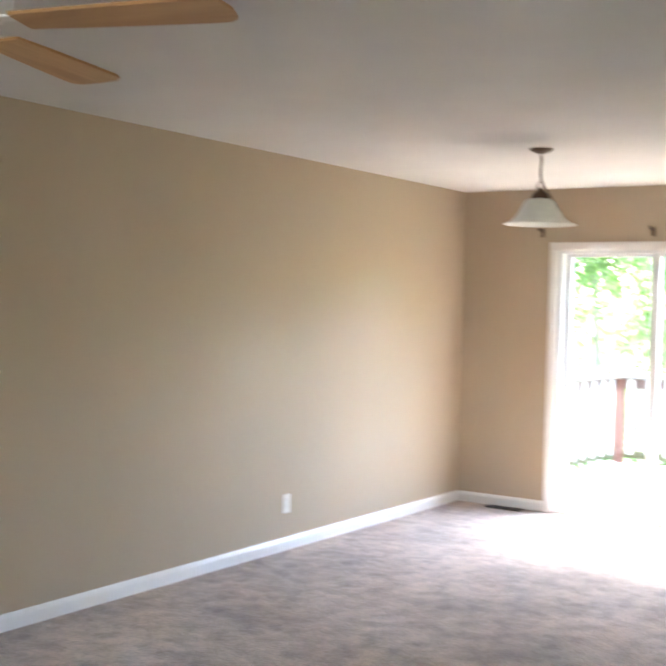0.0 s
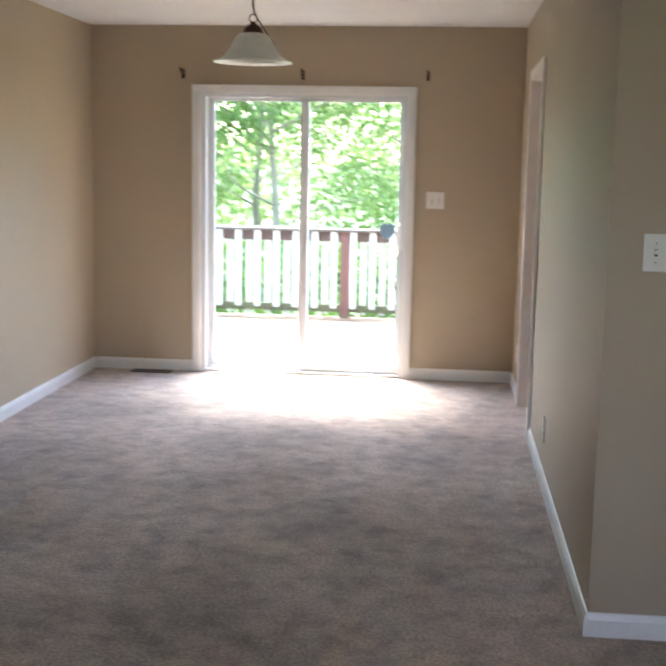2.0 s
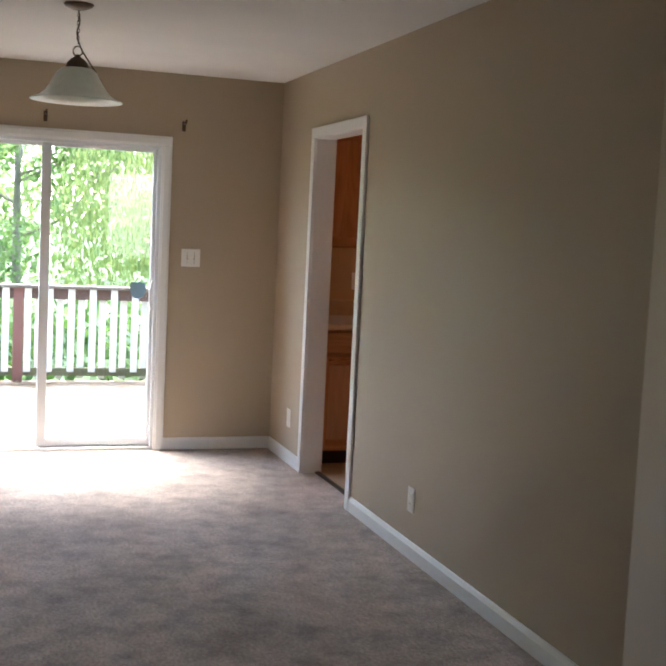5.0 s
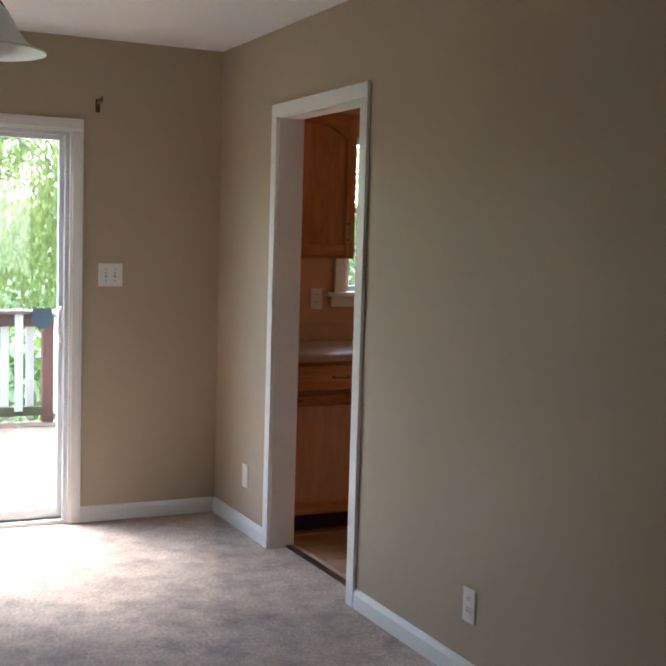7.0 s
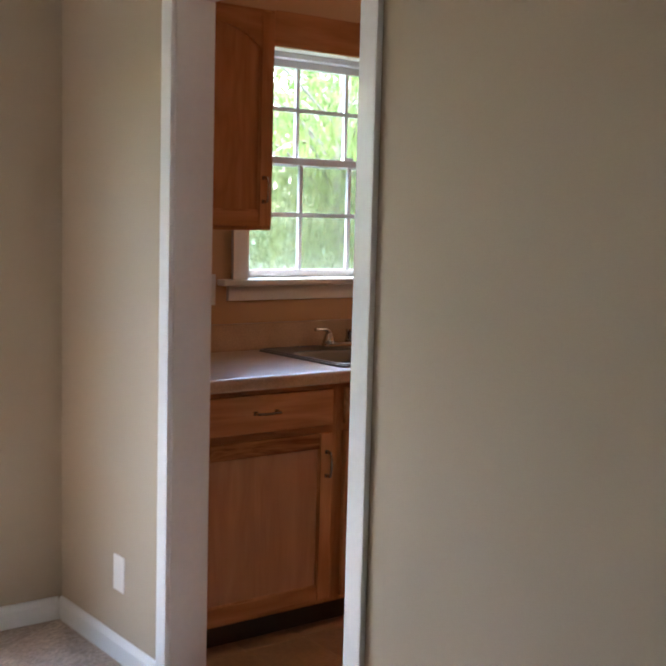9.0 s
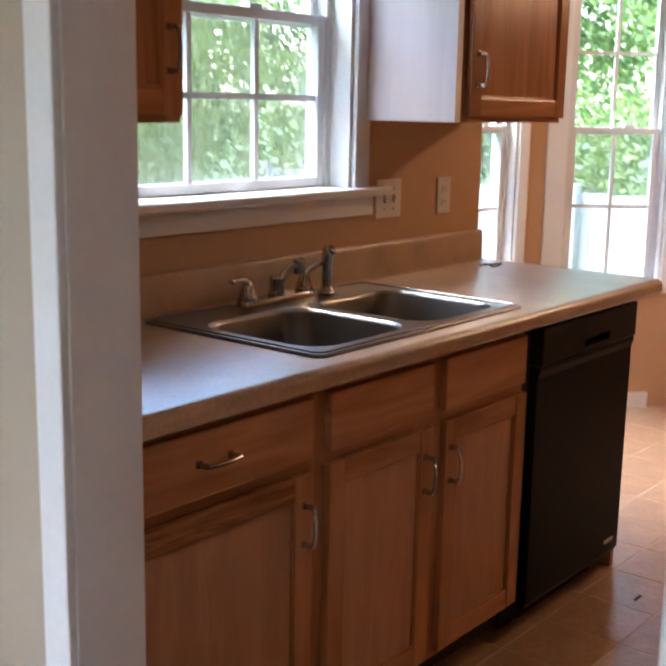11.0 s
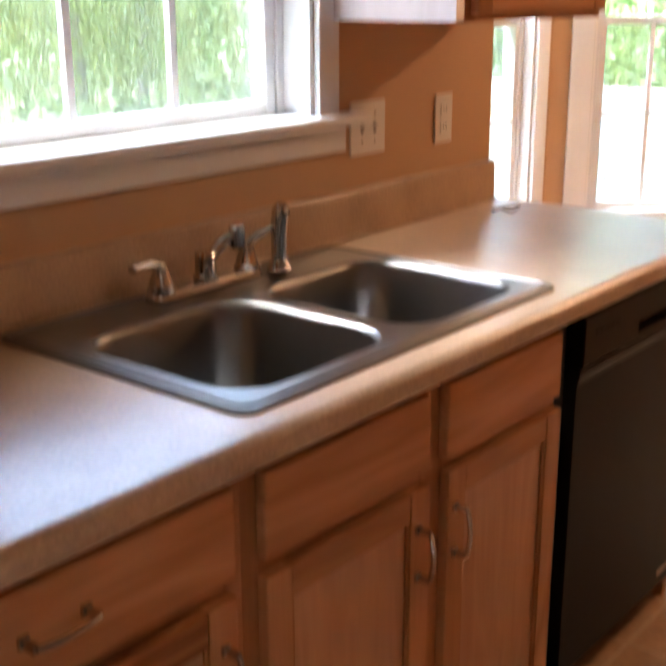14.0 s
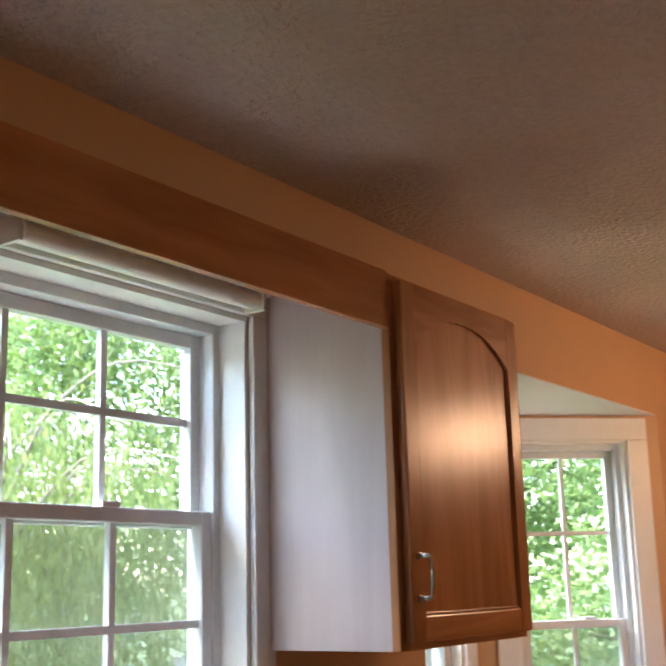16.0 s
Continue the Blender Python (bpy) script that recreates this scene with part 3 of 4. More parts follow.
def wall_plate(kind, m, label, group="wall plates"):
    """A switch or socket plate; m puts its centre on the wall, local z up, -y into the room."""
    w = 0.062 if kind == "double_switch" else 0.036
    t = thing("light_switch" if "switch" in kind else "wall_outlet", label, "light switch" if "switch" in kind else "outlet", group=group)
    t.matrix_basis = m
    part("plate", B(-w, w, -0.006, 0.0, -0.058, 0.058, 0.003), M_PLATE, t)
    if "switch" in kind:
        for dx in ((-0.023, 0.023) if kind == "double_switch" else (0,)):
            part("toggle_slot", B(dx - 0.005, dx + 0.005, -0.0064, -0.005, -0.011, 0.011), M_SLOT, t)
            bm = B(dx - 0.0045, dx + 0.0045, -0.017, -0.004, -0.004, 0.008, 0.002)
            part("toggle", bm, M_PLATE, t)
            for dz in (-0.03, 0.03):
                part("screw", lathe(bmesh.new(), [(0.003, 0), (0.002, 0.0012)], Matrix.Translation((dx, -0.006, dz)) @ Matrix.Rotation(radians(90), 4, 'X'), 10), M_NICKEL, t)
    elif kind == "outlet":
        for dz in (-0.02, 0.02):
            p = part("socket", B(-0.0165, 0.0165, -0.0085, -0.005, dz - 0.014, dz + 0.014, 0.004), M_PLATE, t)
            for dx in (-0.006, 0.006):
                part("slot", B(dx - 0.001, dx + 0.001, -0.009, -0.0075, dz - 0.003, dz + 0.006), M_SLOT, p)
    return t


ON_W = lambda y, z: Matrix.Translation((WX, y, z)) @ Matrix.Rotation(radians(90), 4, 'Z')
ON_P = lambda y, z: Matrix.Translation((0, y, z)) @ Matrix.Rotation(radians(-90), 4, 'Z')
ON_N = lambda x, z: Matrix.Translation((x, 0, z))
ON_S = lambda x, z: Matrix.Translation((x, PY, z))
wall_plate("double_switch", ON_N(-0.583, 1.268), "white double light switch beside the patio door")
wall_plate("double_switch", ON_S(0.168, 1.255), "white double light switch on the end of the partition")
wall_plate("outlet", ON_W(-2.31, 0.29), "white wall outlet low on the long tan wall")
wall_plate("outlet", ON_P(-2.53, 0.27), "white wall outlet low on the partition")
wall_plate("blank", ON_P(-0.455, 0.285), "white blank cover plate between corner and kitchen doorway")
o2 = wall_plate("outlet", ON_S(0.425, 0.28), "white wall outlet with a plug-in device in it")
wall_plate("outlet", ON_S(0.808, 0.30), "white wall outlet low on the living room wall")
wall_plate("double_switch", ON_N(1.79, 1.148), "white double light switch over the kitchen counter")
wall_plate("outlet", ON_N(2.09, 1.143), "white wall outlet over the kitchen counter")
wall_plate("outlet", ON_N(0.573, 1.15), "white wall outlet under the upper cabinet")
fresh = thing("plug_in_freshener", "small white plug-in air freshener in the outlet", "air freshener", (0.44, PY - 0.009, 0.32))
part("body", B(-0.022, 0.022, -0.05, 0.0, -0.045, 0.04, 0.008), M_PLATE, fresh)
part("vent_cap", B(-0.016, 0.016, -0.046, -0.006, 0.038, 0.052, 0.004), M_RUST, fresh, "brown cap on top")

# curtain-rod brackets
for x in (-2.367, -1.522, -0.657):
    br = thing("curtain_bracket", "small brown metal curtain rod bracket without its rod", "curtain bracket", (x, 0, 2.113), "curtain brackets")
    part("wall_plate", B(-0.012, 0.012, -0.004, 0, -0.035, 0.03, 0.002), M_BRONZE, br)
    part("arm", tube(bmesh.new(), [(0, -0.002, 0.01), (0, -0.03, 0.014), (0, -0.07, 0.016)], 0.006, 8), M_BRONZE, br)
    part("cradle", tube(bmesh.new(), bend([(0, -0.055, 0.03), (0, -0.06, 0.012), (0, -0.075, 0.008), (0, -0.088, 0.018), (0, -0.09, 0.034)]), 0.005, 8), M_BRONZE, br, "", True)

# floor register
vent = thing("floor_register", "dark brown metal floor register in the carpet", "floor vent", (-2.58, -0.085, 0.0))
bm = bmesh.new()
for b in ((-0.145, 0.145, -0.055, -0.043), (-0.145, 0.145, 0.043, 0.055), (-0.145, -0.13, -0.043, 0.043), (0.13, 0.145, -0.043, 0.043)):
    box(bm, *b, 0.0, 0.006, 0.002)
part("frame", bm, M_VENT, vent)
part("backing", B(-0.13, 0.13, -0.043, 0.043, 0.0, 0.0015), M_SLOT, vent)
for k in range(14):
    part("slat", B(-0.122 + k * 0.0185, -0.115 + k * 0.0185, -0.042, 0.042, 0.001, 0.005), M_VENT, vent)

# ---- pendant lamp ----
lamp = thing("pendant_lamp", "hanging lamp with cream alabaster glass bell shade on a chain", "pendant lamp", (-1.517, -2.03, H))
part("canopy", lathe(bmesh.new(), [(0.066, -0.001), (0.066, -0.006), (0.058, -0.014), (0.03, -0.026), (0.012, -0.03)], n=40), M_BRONZE, lamp, "dark bronze ceiling canopy", True)
bm = bmesh.new()
for k in range(9):
    z = -0.034 - k * 0.0165
    c = [(0.006 * math.cos(a) * (1 if k % 2 else 0), 0.006 * math.cos(a) * (0 if k % 2 else 1), z + 0.011 * math.sin(a)) for a in [2 * math.pi * i / 10 for i in range(11)]]
    tube(bm, c, 0.0016, 6)
part("chain", bm, M_BRONZE, lamp, "", True)
bm = tube(bmesh.new(), [(0.02 * math.cos(a), 0, -0.208 + 0.022 * math.sin(a)) for a in [2 * math.pi * i / 20 for i in range(21)]], 0.0032, 8)
part("ring", bm, M_BRONZE, lamp, "", True)
part("cord", tube(bmesh.new(), bend([(0.0, 0, -0.03), (0.006, 0.004, -0.08), (-0.005, 0.0, -0.13), (0.012, 0.0, -0.19), (0.04, 0.0, -0.235), (0.075, 0, -0.285), (0.105, 0.0, -0.33), (0.11, 0, -0.355), (0.09, 0, -0.34)]), 0.0034, 8), M_BRONZE, lamp, "brown cord hanging beside the chain", True)
part("cap", lathe(bmesh.new(), [(0.008, -0.222), (0.012, -0.232), (0.03, -0.243), (0.047, -0.262), (0.05, -0.275), (0.046, -0.281)], n=36), M_BRONZE, lamp, "", True)
prof = [(0.046, -0.281), (0.068, -0.285), (0.088, -0.30), (0.102, -0.325), (0.118, -0.355), (0.138, -0.385), (0.163, -0.408), (0.188, -0.419), (0.203, -0.422),
        (0.203, -0.427), (0.187, -0.424), (0.161, -0.413), (0.134, -0.39), (0.113, -0.358), (0.097, -0.328), (0.084, -0.304), (0.066, -0.290), (0.044, -0.286)]
part("shade", lathe(bmesh.new(), prof, n=56, cap=False), M_SHADE, lamp, "cream alabaster glass bell shade", True)
part("bulb", lathe(bmesh.new(), [(0.012, -0.286), (0.014, -0.31), (0.03, -0.34), (0.03, -0.36), (0.018, -0.378), (0.004, -0.384)], n=24), M_SHADE, lamp, "", True)

# ---- ceiling fan ----
FAN = (-1.14, -6.227)
fan = thing("ceiling_fan", "ceiling fan with light oak blades, standing still", "ceiling fan", (FAN[0], FAN[1], H))
part("canopy", lathe(bmesh.new(), [(0.07, -0.001), (0.07, -0.01), (0.05, -0.05), (0.02, -0.06)]), M_TRIM, fan, "", True)
part("downrod", lathe(bmesh.new(), [(0.012, -0.05), (0.012, -0.15)], n=16), M_TRIM, fan)
part("motor", lathe(bmesh.new(), [(0.03, -0.137), (0.09, -0.147), (0.12, -0.172), (0.12, -0.227), (0.1, -0.257), (0.05, -0.272), (0.02, -0.287)]), M_TRIM, fan, "white round motor housing", True)
for k in range(4):
    a = radians(107.3 + 90 * k)
    m = Matrix.Rotation(a, 4, 'Z') @ Matrix.Translation((0, 0, -0.271)) @ Matrix.Rotation(radians(-4), 4, 'X')
    bm = bmesh.new()
    out = [(0.16, -0.052), (0.30, -0.062), (0.50, -0.072), (0.62, -0.076), (0.65, -0.072), (0.668, -0.055), (0.676, 0.0), (0.668, 0.055), (0.65, 0.072), (0.62, 0.076), (0.50, 0.072), (0.30, 0.062), (0.16, 0.052)]
    lo = [bm.verts.new((x, y, -0.004)) for x, y in out]
    hi = [bm.verts.new((x, y, 0.004)) for x, y in out]
    bm.faces.new(hi)
    bm.faces.new(lo[::-1])
    for i in range(len(out)):
        j = (i + 1) % len(out)
        bm.faces.new((lo[i], lo[j], hi[j], hi[i]))
    bl = part("blade", bm, M_BLADE, fan, "light oak veneer fan blade")
    bl.matrix_local = m
    bm = B(0.08, 0.22, -0.018, 0.018, 0.004, 0.010, 0.003)
    part("blade_iron", bm, M_TRIM, bl)

# ---- kitchen cabinets ----


def pull(name, parent, x, y, z, across):
    """A satin nickel bow handle with square feet, standing off towards -y."""
    bm = bmesh.new()
    h = 0.041
    pts = []
    for s in (-1, 1):
        c = (s * h, 0) if across else (0, s * h)
        box(bm, x + c[0] - 0.007, x + c[0] + 0.007, y - 0.006, y, z + c[1] - 0.007, z + c[1] + 0.007, 0.0015)
        box(bm, x + c[0] - 0.0045, x + c[0] + 0.0045, y - 0.026, y - 0.005, z + c[1] - 0.0045, z + c[1] + 0.0045, 0.001)
    for k in range(9):
        u = -1 + k / 4
        d = y - 0.026 - 0.006 * (1 - u * u)
        pts.append((x + u * h, d, z) if across else (x, d, z + u * h))
    tube(bm, pts, 0.0044, 8)
    return part(name, bm, M_NICKEL, parent, "satin nickel bow handle", True)


def flat_door(parent, x0, x1, z0, z1, y, handle=None, arch=False, top=None):
    """A framed door: upright stiles, level rails, recessed panel."""
    s, th = 0.052, 0.019
    d = part("door", B(x0 + s - 0.004, x1 - s + 0.004, y + 0.008, y + th - 0.002, z0 + s - 0.004, z1 - (0.03 if arch else s) + 0.004), M_OAK if arch else M_VENEER, parent)
    for a, b in ((x0, x0 + s), (x1 - s, x1)):
        part("stile", B(a, b, y, y + th, z0, z1, 0.004), M_OAK, d)
    part("rail", B(x0 + s, x1 - s, y + 0.0008, y + th, z0, z0 + s, 0.004), M_OAKH, d)
    if not arch:
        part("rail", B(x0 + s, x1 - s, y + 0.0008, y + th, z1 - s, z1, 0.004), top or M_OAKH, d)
    else:
        bm = bmesh.new()
        n, w = 16, x1 - x0 - 2 * s
        row = []
        for k in range(n + 1):
            u = k / n
            v = 2 * u - 1
            row.append((x0 + s + w * u, z1 - s - 0.072 * min(1, abs(v) ** 2.2) ))
        fr = [bm.verts.new((a, y + 0.0008, b)) for a, b in row] + [bm.verts.new((x1 - s, y + 0.0008, z1)), bm.verts.new((x0 + s, y + 0.0008, z1))]
        bk = [bm.verts.new((v.co.x, y + th, v.co.z)) for v in fr]
        bm.faces.new(fr)
        bm.faces.new(bk[::-1])
        for i in range(len(fr)):
            j = (i + 1) % len(fr)
            bm.faces.new((fr[i], bk[i], bk[j], fr[j]))
        part("arched_rail", bm, M_OAKH, d)
    bm = bmesh.new()
    side_top = z1 - s - (0.08 if arch else 0.0)
    for b in ((x0 + s, x1 - s, z0 + s, z0 + s + 0.006), (x0 + s, x0 + s + 0.006, z0 + s + 0.006, side_top), (x1 - s - 0.006, x1 - s, z0 + s + 0.006, side_top)):
        box(bm, b[0], b[1], y + 0.004, y + 0.009, b[2], b[3], 0.002)
    part("bead", bm, M_OAK, d)
    if handle:
        pull("handle", d, handle[0], y, handle[1], False)
    return d


CF = -0.609            # cabinet frame front
DF = CF - 0.019        # door front


def base_cabinet(x0, x1, fronts, doors, label):
    t = thing("base_cabinet", label, "cabinet", group="base cabinets")
    bm = bmesh.new()
    box(bm, x0, x0 + 0.016, CF + 0.019, -0.002, 0.10, 0.874)
    box(bm, x1 - 0.016, x1, CF + 0.019, -0.002, 0.10, 0.874)
    box(bm, x0 + 0.016, x1 - 0.016, CF + 0.019, -0.02, 0.10, 0.116)
    box(bm, x0 + 0.016, x1 - 0.016, -0.02, -0.012, 0.10, 0.874)
    part("body", bm, M_OAK, t)
    edges = [x0] + [0.5 * (a[1] + b[0]) for a, b in zip(doors, doors[1:])] + [x1]
    for i, e in enumerate(edges):
        w = 0.032
        a, b = (e, e + w) if i == 0 else ((e - w, e) if i == len(edges) - 1 else (e - w, e + w))
        part("frame_stile", B(a, b, CF, CF + 0.019, 0.10, 0.874, 0.001), M_OAK, t)
    for c, d in ((0.10, 0.135), (0.685, 0.745), (0.835, 0.874)):
        part("frame_rail", B(x0, x1, CF + 0.0006, CF + 0.0184, c, d), M_OAKH, t)
    for a, b, hd in fronts:
        d = part("drawer_front", B(a, b, DF, CF, 0.727, 0.853, 0.005), M_OAKH, t)
        if hd:
            pull("handle", d, hd[0], DF, hd[1], True)
    for a, b, hd in doors:
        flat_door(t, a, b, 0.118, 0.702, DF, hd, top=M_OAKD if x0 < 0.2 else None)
    part("toe_kick", B(x0, x1, -0.54, -0.53, 0.0, 0.10), M_KICK, t, "dark recessed toe kick")
    return t


base_cabinet(0.112, 0.735, [(0.142, 0.708, (0.431, 0.795))], [(0.142, 0.708, (0.681, 0.597))], "oak base cabinet with a drawer over a framed door")
base_cabinet(0.735, 1.572, [(0.763, 1.138, None), (1.187, 1.560, None)], [(0.763, 1.142, (1.106, 0.596)), (1.193, 1.568, (1.211, 0.596))], "oak sink base cabinet with two framed doors")


def upper_cabinet(x0, x1, label, handle_x, pale=False):
    t = thing("wall_cabinet", label, "cabinet", group="wall cabinets")
    z0, z1, yf = 1.38, 2.134, -0.315
    bm = bmesh.new()
    box(bm, x0 + 0.004, x1, yf, -0.002, z0 + 0.012, z0 + 0.028)
    box(bm, x0 + 0.004, x1, yf, -0.002, z1 - 0.016, z1)
    box(bm, x1 - 0.016, x1, yf, -0.002, z0, z1)
    box(bm, x0 + 0.004, x1 - 0.016, -0.012, -0.002, z0 + 0.028, z1 - 0.016)
    part("body", bm, M_OAK, t)
    part("side_panel", B(x0 - 0.0, x0 + 0.012, yf + 0.0005 if pale else yf, -0.003, z0, z1, 0.001), M_PALE if pale else M_OAK, t, "pale unfinished side panel" if pale else "")
    for a, b in ((x0 - 0.002, x0 + 0.036), (x1 - 0.036, x1 + 0.002)):
        part("frame_stile", B(a, b, yf - 0.019, yf, z0, z1, 0.002), M_OAK, t)
    for a, b in ((z0, z0 + 0.04), (z1 - 0.04, z1)):
        part("frame_rail", B(x0 + 0.036, x1 - 0.036, yf - 0.0185, yf - 0.001, a, b), M_OAKH, t)
    flat_door(t, x0 + 0.016, x1 - 0.008, z0 + 0.014, z1 - 0.012, yf - 0.039, (handle_x, 1.52), True)
    return t


upper_cabinet(0.112, 0.63, "oak wall cabinet with an arched door beside the kitchen window", 0.585)
upper_cabinet(1.657, 2.212, "oak wall cabinet with an arched door and a pale side", 1.70, True)
bm = B(0.634, 1.653, -0.336, -0.318, 2.016, 2.138, 0.003)
val = solid("valance", bm, M_OAKH, "plain oak valance board bridging the two wall cabinets", "valance")

# ---- counter ----
ct = thing("countertop", "beige-brown laminate countertop with rounded front and backsplash", "countertop", (0, 0, 0))
CT = 0.915


def slab(bm, x0, x1, front, back):
    """A stretch of worktop; front: its rounded edge or a plain cut."""
    if front is None:
        box(bm, x0, x1, -0.56, back, CT - 0.038, CT)
        return
    prof = [(back, CT)] + [(-0.628 - 0.022 * math.sin(a), CT - 0.022 + 0.022 * math.cos(a)) for a in [math.pi / 2 * k / 6 for k in range(7)]]
    prof += [(-0.65, CT - 0.036), (-0.644, CT - 0.043), (-0.628, CT - 0.043), (-0.628, CT - 0.036), (back, CT - 0.036)]
    if front == "strip":
        prof[0] = (-0.565, CT)
        prof[-1] = (-0.565, CT - 0.036)
    ends = [[bm.verts.new((x, y, z)) for y, z in prof] for x in (x0, x1)]
    for k in range(len(prof)):
        j = (k + 1) % len(prof)
        bm.faces.new((ends[0][k], ends[0][j], ends[1][j], ends[1][k]))
    bm.faces.new(ends[0][::-1])
    bm.faces.new(ends[1])


for x0, x1, front, back in ((0.112, 0.80, "round", -0.001), (1.575, 2.347, "round", -0.001), (0.80, 1.575, "strip", -0.565)):
    bm = bmesh.new()
    slab(bm, x0, x1, front, back)
    part("worktop", bm, M_LAM, ct, "", True)
part("worktop", B(0.80, 1.575, -0.075, -0.001, CT - 0.036, CT), M_LAM, ct)
bm = bmesh.new()
prof = [(-0.001, CT), (-0.03, CT + 0.0005), (-0.024, CT + 0.004), (-0.021, CT + 0.012), (-0.02, CT + 0.092), (-0.016, CT + 0.101), (-0.01, CT + 0.104), (-0.001, CT + 0.104)]
ends = [[bm.verts.new((x, y, z)) for y, z in prof] for x in (0.112, 2.312)]
for k in range(len(prof)):
    j = (k + 1) % len(prof)
    bm.faces.new((ends[0][k], ends[0][j], ends[1][j], ends[1][k]))
bm.faces.new(ends[0][::-1])
bm.faces.new(ends[1])
part("backsplash", bm, M_LAM, ct, "", True)

# ---- sink ----


def rrect(x0, x1, y0, y1, r, n=7):
    out = []
    for cx, cy, a0 in ((x1 - r, y1 - r, 0), (x0 + r, y1 - r, 90), (x0 + r, y0 + r, 180), (x1 - r, y0 + r, 270)):
        for k in range(n + 1):
            a = radians(a0 + 90 * k / n)
            out.append((cx + r * math.cos(a), cy + r * math.sin(a)))
    return out


sink = thing("kitchen_sink", "stainless steel double-bowl drop-in sink in the countertop", "sink")
RZ = CT + 0.007
bowls = ((0.815, 1.172, -0.545, -0.178), (1.212, 1.562, -0.545, -0.178))
bm = bmesh.new()
loops = [rrect(0.772, 1.602, -0.588, -0.048, 0.03)] + [rrect(*b, 0.075) for b in bowls]
edges = []
outer = None
for lp in loops:
    vs = [bm.verts.new((x, y, RZ)) for x, y in lp]
    edges += [bm.edges.new((vs[k], vs[(k + 1) % len(vs)])) for k in range(len(vs))]
    outer = outer or vs
bmesh.ops.triangle_fill(bm, use_beauty=True, use_dissolve=False, edges=edges)
ring2 = [bm.verts.new((1.187 + (v.co.x - 1.187) * 1.007, -0.318 + (v.co.y + 0.318) * 1.011, CT + 0.003)) for v in outer]
ring3 = [bm.verts.new((v.co.x, v.co.y, CT - 0.002)) for v in ring2]
for a, b in ((outer, ring2), (ring2, ring3)):
    for k in range(len(a)):
        bm.faces.new((a[k], a[(k + 1) % len(a)], b[(k + 1) % len(a)], b[k]))
part("rim", bm, M_STEEL, sink, "", True)
bm = bmesh.new()
inner = rrect(0.784, 1.590, -0.576, -0.060, 0.025)
tube(bm, [(x, y, RZ + 0.0005) for x, y in inner + inner[:1]], 0.003, 6)
part("rolled_edge", bm, M_STEEL, sink, "", True)
for b in bowls:
    bm = bmesh.new()
    x0, x1, y0, y1 = b
    rows = []
    for inset, z, r in ((0, RZ, 0.075), (0.004, RZ - 0.003, 0.075), (0.008, RZ - 0.012, 0.073), (0.016, RZ - 0.12, 0.07), (0.028, RZ - 0.155, 0.065), (0.055, RZ - 0.172, 0.05), (0.11, RZ - 0.177, 0.03)):
        rows.append([bm.verts.new((x, y, z)) for x, y in rrect(x0 + inset, x1 - inset, y0 + inset, y1 - inset, r)])
    for a, c in zip(rows, rows[1:]):
        for k in range(len(a)):
            bm.faces.new((a[k], a[(k + 1) % len(a)], c[(k + 1) % len(a)], c[k]))
    bm.faces.new(rows[-1])
    bowl = part("bowl", bm, M_STEEL, sink, "", True)
    cx, cy = (x0 + x1) / 2, (y0 + y1) / 2
    part("drain", lathe(bmesh.new(), [(0.046, RZ - 0.1765), (0.044, RZ - 0.1735), (0.034, RZ - 0.174), (0.03, RZ - 0.1768)], Matrix.Translation((cx, cy, 0)), 32), M_CHROME, bowl, "", True)

# faucet
fz = RZ + 0.001
fc = thing("faucet", "chrome two-lever kitchen faucet on a long base plate", "faucet", (0, 0, 0))
bm = bmesh.new()
lo = rrect(1.075, 1.365, -0.125, -0.072, 0.026)
rows = [[bm.verts.new((1.22 + (x - 1.22) * s, -0.0985 + (y + 0.0985) * t, fz + z)) for x, y in lo] for s, t, z in ((1, 1, 0), (1, 1, 0.014), (0.97, 0.86, 0.021), (0.93, 0.5, 0.024))]
for a, c in zip(rows, rows[1:]):
    for k in range(len(a)):
        bm.faces.new((a[k], a[(k + 1) % len(a)], c[(k + 1) % len(a)], c[k]))
bm.faces.new(rows[-1])
bm.faces.new(rows[0][::-1])
part("base_plate", bm, M_CHROME, fc, "", True)
for x, s in ((1.105, -1), (1.335, 1)):
    bm = lathe(bmesh.new(), [(0.026, fz + 0.018), (0.026, fz + 0.03), (0.022, fz + 0.034), (0.021, fz + 0.045), (0.013, fz + 0.075), (0.010, fz + 0.083)], Matrix.Translation((x, -0.0985, 0)), 24)
    lv = part("lever", bm, M_CHROME, fc, "", True)
    bm = tube(bmesh.new(), bend([(x, -0.0985, fz + 0.06), (x + s * 0.006, -0.10, fz + 0.083), (x + s * 0.028, -0.106, fz + 0.094 + 0.008 * (s > 0)), (x + s * 0.07, -0.115, fz + 0.097 + 0.022 * (s > 0)), (x + s * 0.084, -0.118, fz + 0.096 + 0.026 * (s > 0))]), [0.0125] * 7 + [0.010] * 7 + [0.0075] * 6 + [0.0095] * 5, 12)
    part("lever_arm", bm, M_CHROME, lv, "", True)
bm = lathe(bmesh.new(), [(0.024, fz + 0.018), (0.024, fz + 0.032), (0.02, fz + 0.036), (0.019, fz + 0.075), (0.021, fz + 0.08), (0.018, fz + 0.088), (0.006, fz + 0.091)], Matrix.Translation((1.22, -0.0985, 0)), 24)
part("spout_post", bm, M_CHROME, fc, "", True)
bm = tube(bmesh.new(), bend([(1.22, -0.0985, fz + 0.05), (1.236, -0.104, fz + 0.08), (1.262, -0.112, fz + 0.112), (1.28, -0.118, fz + 0.122)]), 0.0125, 12)
